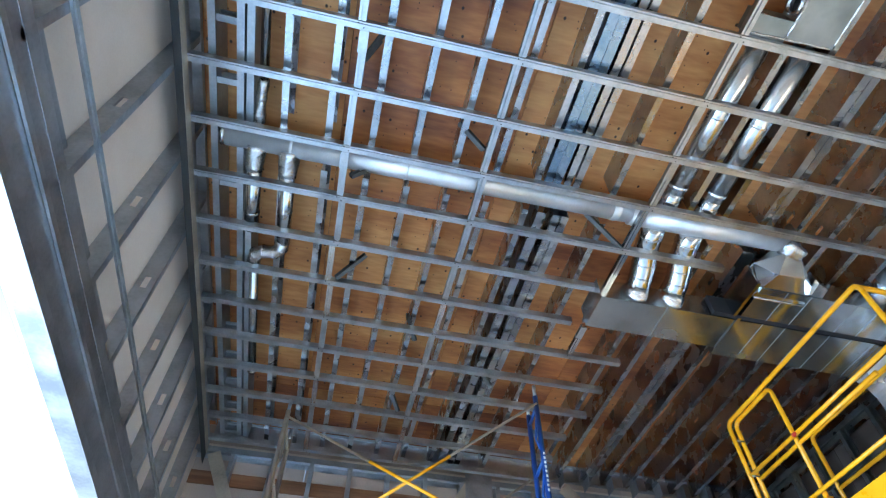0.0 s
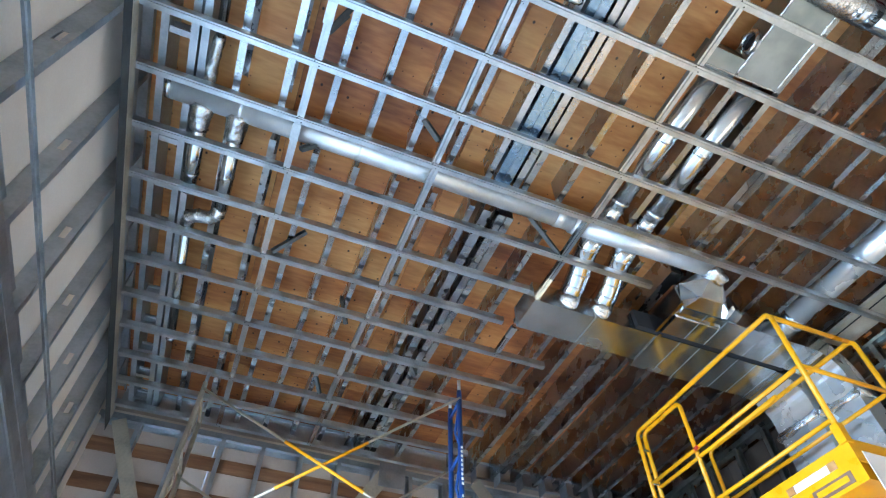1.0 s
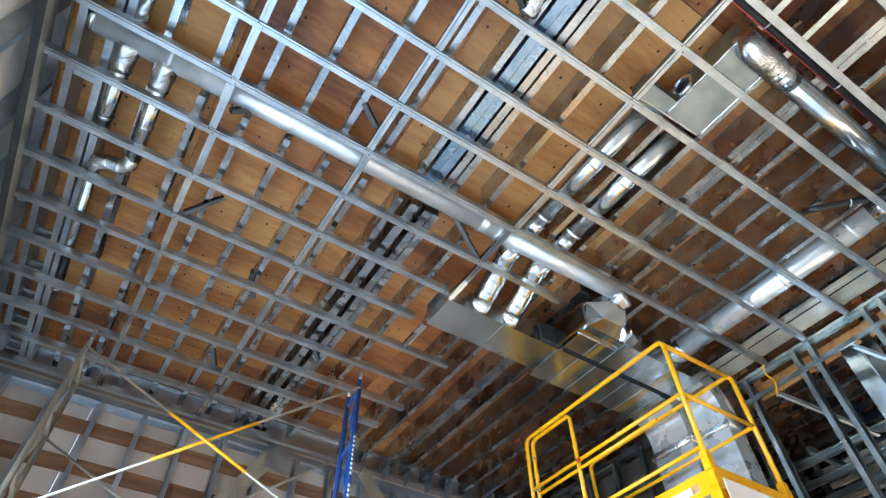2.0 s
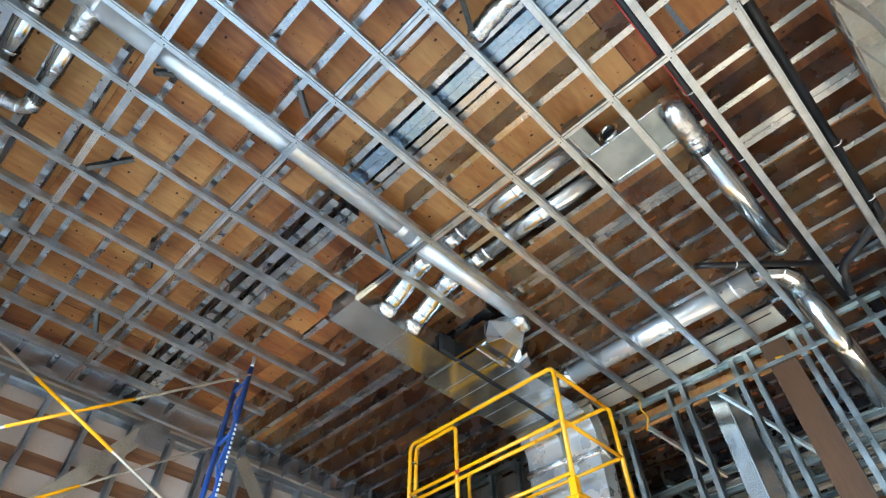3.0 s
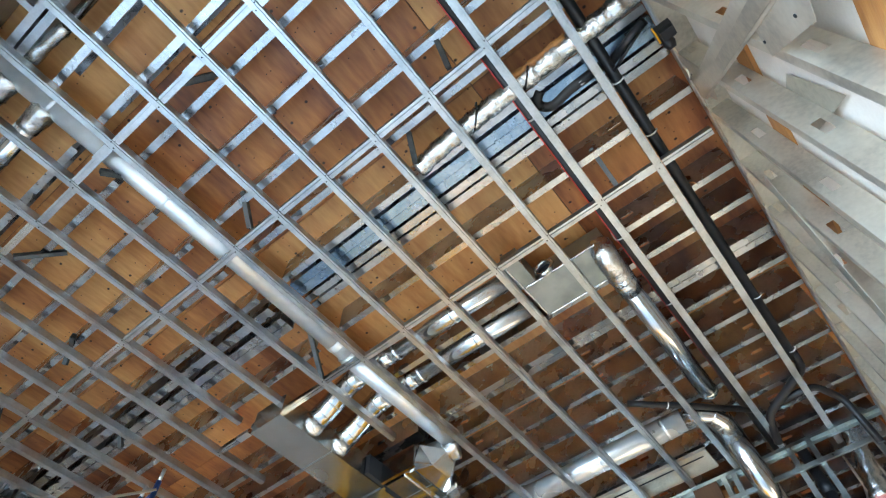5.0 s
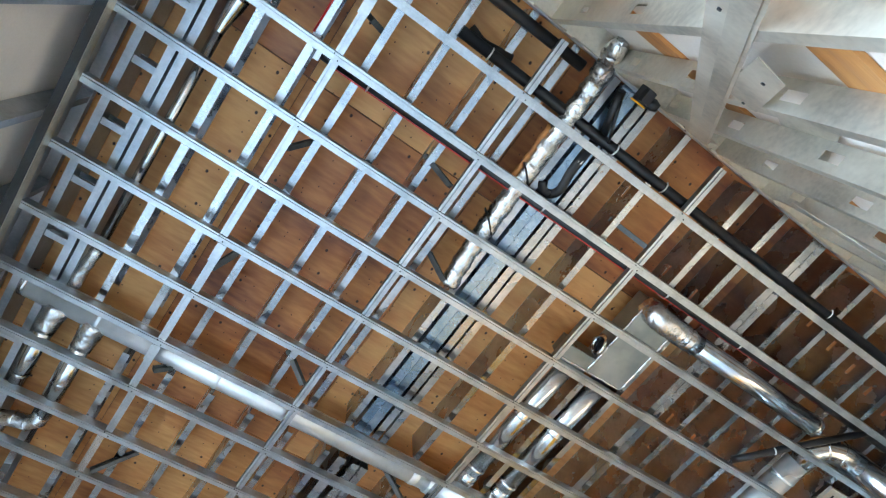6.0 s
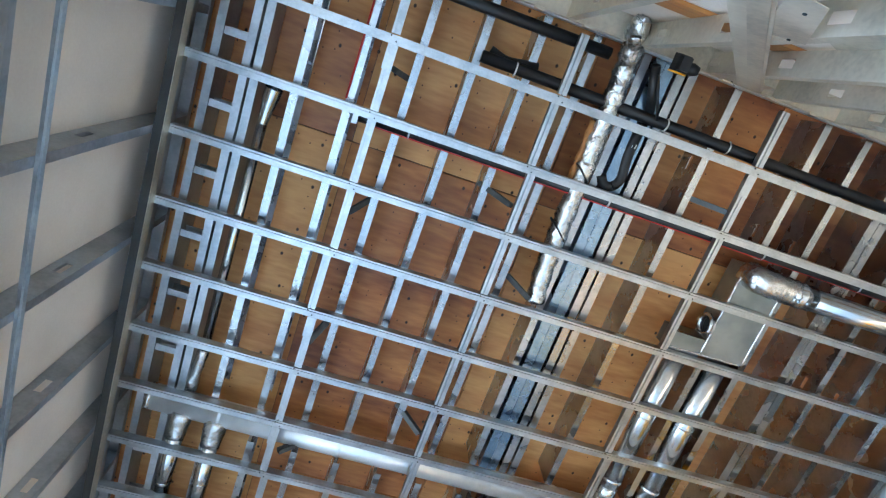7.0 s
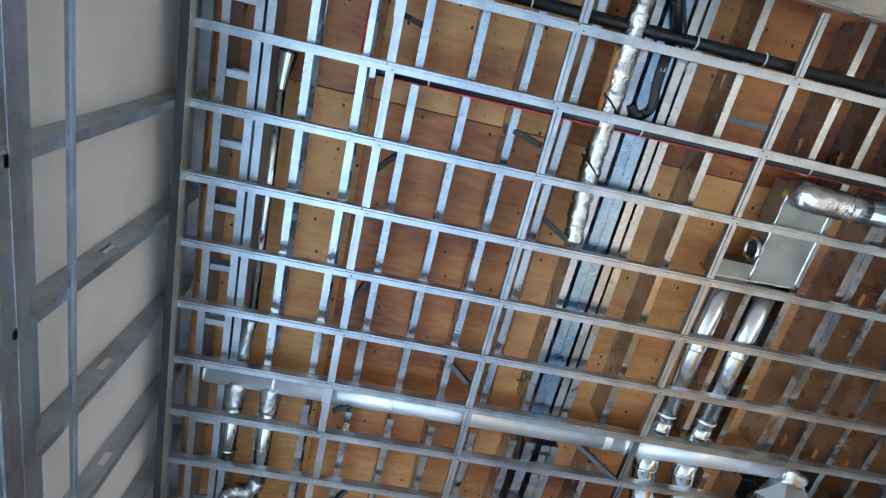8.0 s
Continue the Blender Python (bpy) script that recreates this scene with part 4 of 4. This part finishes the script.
for x in (LX0, LX1):
    part("mid_rail", Build().tube([(x, LY0, 4.13), (x, LY1, 4.13)], R * 0.85, 12), YELLOW, lift)
part("mid_rail", Build().tube([(LX0 + 0.04, LY0 + 0.3, 4.085), (LX0 + 0.04, LY1 - 0.04, 4.085)], R * 0.85, 12), YELLOW, lift)
part("mid_rail", Build().tube([(LX0, LY0, 4.13), (LX1, LY0, 4.13)], R * 0.85, 12), YELLOW, lift)
part("low_rail", Build().tube([(LX0, LY0, 3.70), (LX0, LY1, 3.70)], R * 0.8, 12), YELLOW, lift)
for x, y in ((LX0, LY0), (LX1, LY0), (LX0, LY1), (LX1, LY1), (LX0 + 0.04, 3.70)):
    part("post_socket", Build().box((x - 0.028, y - 0.028, LF), (x + 0.028, y + 0.028, LF + 0.13)), YELLOW, lift)
for y in (LY0 + 0.02, LY1 - 0.06):
    for z in (4.42, 4.10):
        part("rail_pin", Build().tube([(LX0 - 0.03, y, z), (LX0 + 0.03, y, z)], 0.006, 8), GALV, lift)
part("toe_board", Build().box((LX0 - 0.012, LY0 - 0.02, LF - 0.24), (LX0, LY1, LF + 0.01)), YELLOW, lift)
part("toe_board", Build().box((LX1, LY0 - 0.02, LF - 0.24), (LX1 + 0.012, LY1, LF + 0.01)), YELLOW, lift)
part("toe_board", Build().box((LX0 + 0.002, LY0 - 0.02, LF - 0.12), (LX1 - 0.002, LY0 - 0.008, LF + 0.03)), YELLOW, lift)
platform = part("platform", Build().box((LX0 + 0.002, LY0 + 0.002, LF - 0.22), (LX1 - 0.002, LY1, LF)), YELLOW, lift)
part("reflector", Build().box((LX0 - 0.016, LY0 + 0.12, LF - 0.10), (LX0 - 0.013, LY0 + 0.52, LF - 0.05)), WHITE, platform, "pale reflective strip")
for y in (LY0 + 0.12, LY0 + 0.46):
    part("reflector_end", Build().box((LX0 - 0.019, y, LF - 0.10), (LX0 - 0.0165, y + 0.06, LF - 0.05)), LUMBER, platform, "red-brown reflector end")
part("name_plate", Build().box((LX0 - 0.016, LY0 + 0.06, LF - 0.215), (LX0 - 0.0125, LY0 + 0.36, LF - 0.145)), BROWN, platform, "dark name plate")
part("name_bar", Build().box((LX0 - 0.02, LY0 + 0.09, LF - 0.198), (LX0 - 0.017, LY0 + 0.33, LF - 0.162)), YELLOW, platform)
part("end_panel", Build().box((LX0 + 0.06, LY0 - 0.028, LF - 0.62), (LX1 - 0.06, LY0 - 0.022, LF - 0.05)), BOARD, lift, "pale dusty end panel")
part("latch", Build().tube([(LX0 - 0.028, 3.62, 4.118), (LX0 - 0.016, 3.65, 4.122), (LX0 + 0.0, 3.655, 4.122)], [0.011, 0.017, 0.012], 10), RED, lift, "red gate latch")
for k in range(3):
    z0 = 0.55 + 0.92 * k
    for x in (LX0 + 0.15, LX1 - 0.15):
        part("scissor_arm", Build().tube([(x, LY0 + 0.15, z0), (x, LY1 - 0.15, z0 + 0.88)], 0.035, 8), YELLOW, lift)
        part("scissor_arm", Build().tube([(x + 0.05, LY1 - 0.15, z0), (x + 0.05, LY0 + 0.15, z0 + 0.88)], 0.035, 8), YELLOW, lift)
part("chassis", Build().box((LX0 + 0.03, LY0, 0.14), (LX1 - 0.03, LY1, 0.52)), YELLOW, lift)
for x in (LX0 + 0.06, LX1 - 0.06):
    for y in (LY0 + 0.25, LY1 - 0.25):
        part("wheel", Build().tube([(x - 0.05, y, 0.16), (x + 0.05, y, 0.16)], 0.16, 24), BLACK, lift)

# ---- rolling scaffold ----
scaf = thing("rolling_scaffold", (1.85, 4.8, 0.0), "scaffold with bare steel and blue end frames, yellow-banded braces", "scaffold")
SX, SY, BX, BY, ST = 0.83, 4.93, 2.85, 4.25, 4.60


def end_frame(x, y, w, top, material, parent, lean):
    for yy in (y, y + w):
        leg = part("leg", Build().tube([(x + (lean if yy > y else 0), yy, 0.12), (x + (lean if yy > y else 0), yy, top)], 0.021, 14), material, parent)
        part("coupling_pin", Build().tube([(x + (lean if yy > y else 0), yy, top), (x + (lean if yy > y else 0), yy, top + 0.11)], 0.015, 10), GALV, leg)
        part("castor", Build().tube([(x - 0.02 + (lean if yy > y else 0), yy, 0.063), (x + 0.02 + (lean if yy > y else 0), yy, 0.063)], 0.063, 18), BLACK, parent)
    for k in range(9):
        z0 = top - 0.10 - 0.48 * k
        part("rung", Build().tube([(x, y, z0), (x + lean, y + w, z0)], 0.014, 10), material, parent)
        part("lattice", Build().tube([(x, y, z0 - 0.02), (x + lean * 0.5, y + w * 0.5, z0 - 0.22), (x, y, z0 - 0.44)], 0.011, 8), material, parent)


end_frame(SX, SY, 0.45, ST, GALV_PALE, scaf, 0.03)
end_frame(BX, BY, 0.27, ST, BLUE, scaf, 0.03)
for k in range(9):
    z0 = 4.05 - 0.037 * k
    part("letter_bar", Build().box((BX - 0.008, BY - 0.0235, z0), (BX + 0.008, BY - 0.0205, z0 + 0.02)), WHITE, scaf, "white painted bar")
for k in range(7):
    z0 = 3.66 - 0.037 * k
    part("letter_bar", Build().box((BX - 0.008, BY - 0.0235, z0), (BX + 0.008, BY - 0.0205, z0 + 0.02)), WHITE, scaf, "white painted bar")


def cross_brace(a, c, s):
    a, c = V(a), V(c)
    o = V((0, s * 0.012, 0))
    b = part("cross_brace", Build().tube([a + o, c + o], 0.0105, 10), GALV_PALE, scaf)
    part("yellow_band", Build().tube([a.lerp(c, 0.36) + o, a.lerp(c, 0.66) + o], 0.0125, 10), YELLOW, b, "yellow band")


for dy0, dy1, base0 in ((-0.03, -0.03, 3.22), (0.48, 0.30, 2.72)):
    for base in (base0, base0 - 1.8):
        cross_brace((SX, SY + dy0, base + 1.30), (BX, BY + dy1, base), -1)
        cross_brace((SX, SY + dy0, base), (BX, BY + dy1, base + 1.30), 1)
solo("scaffold_plank", Build().box((SX + 0.03, 4.72, 2.2), (BX - 0.03, 5.0, 2.24)), LUMBER, "worn timber scaffold plank across the end frames", "plank")

riser = thing("sheet_metal_riser", (6.45, 1.8, 0.0), "bent shiny sheet-metal riser behind the partition studs", "duct riser")
part("sheet", Build().extrude([(0.0, 1.66), (0.06, 1.66), (0.10, 1.80), (0.05, 1.94), (0.0, 1.94), (0.03, 1.80)], (6.40, 0, 0.0), (6.40, 0, 4.92), X, Y), DUCT_BOX, riser)
part("seam", Build().box((6.425, 1.795, 0.0), (6.431, 1.805, 4.92)), GALV, riser)

solo("red_cable", Build().tube([(0.835, 0.39, 5.062), (0.838, -0.30, 5.062)], 0.006, 8), RED, "thin red cable run beside a joist", "cable")
solo("threaded_rod", Build().tube([(0.62, 0.44, 5.06), (0.62, -0.34, 5.06)], 0.006, 8), GALV_BRIGHT, "thin bright steel rod under the joists", "rod")
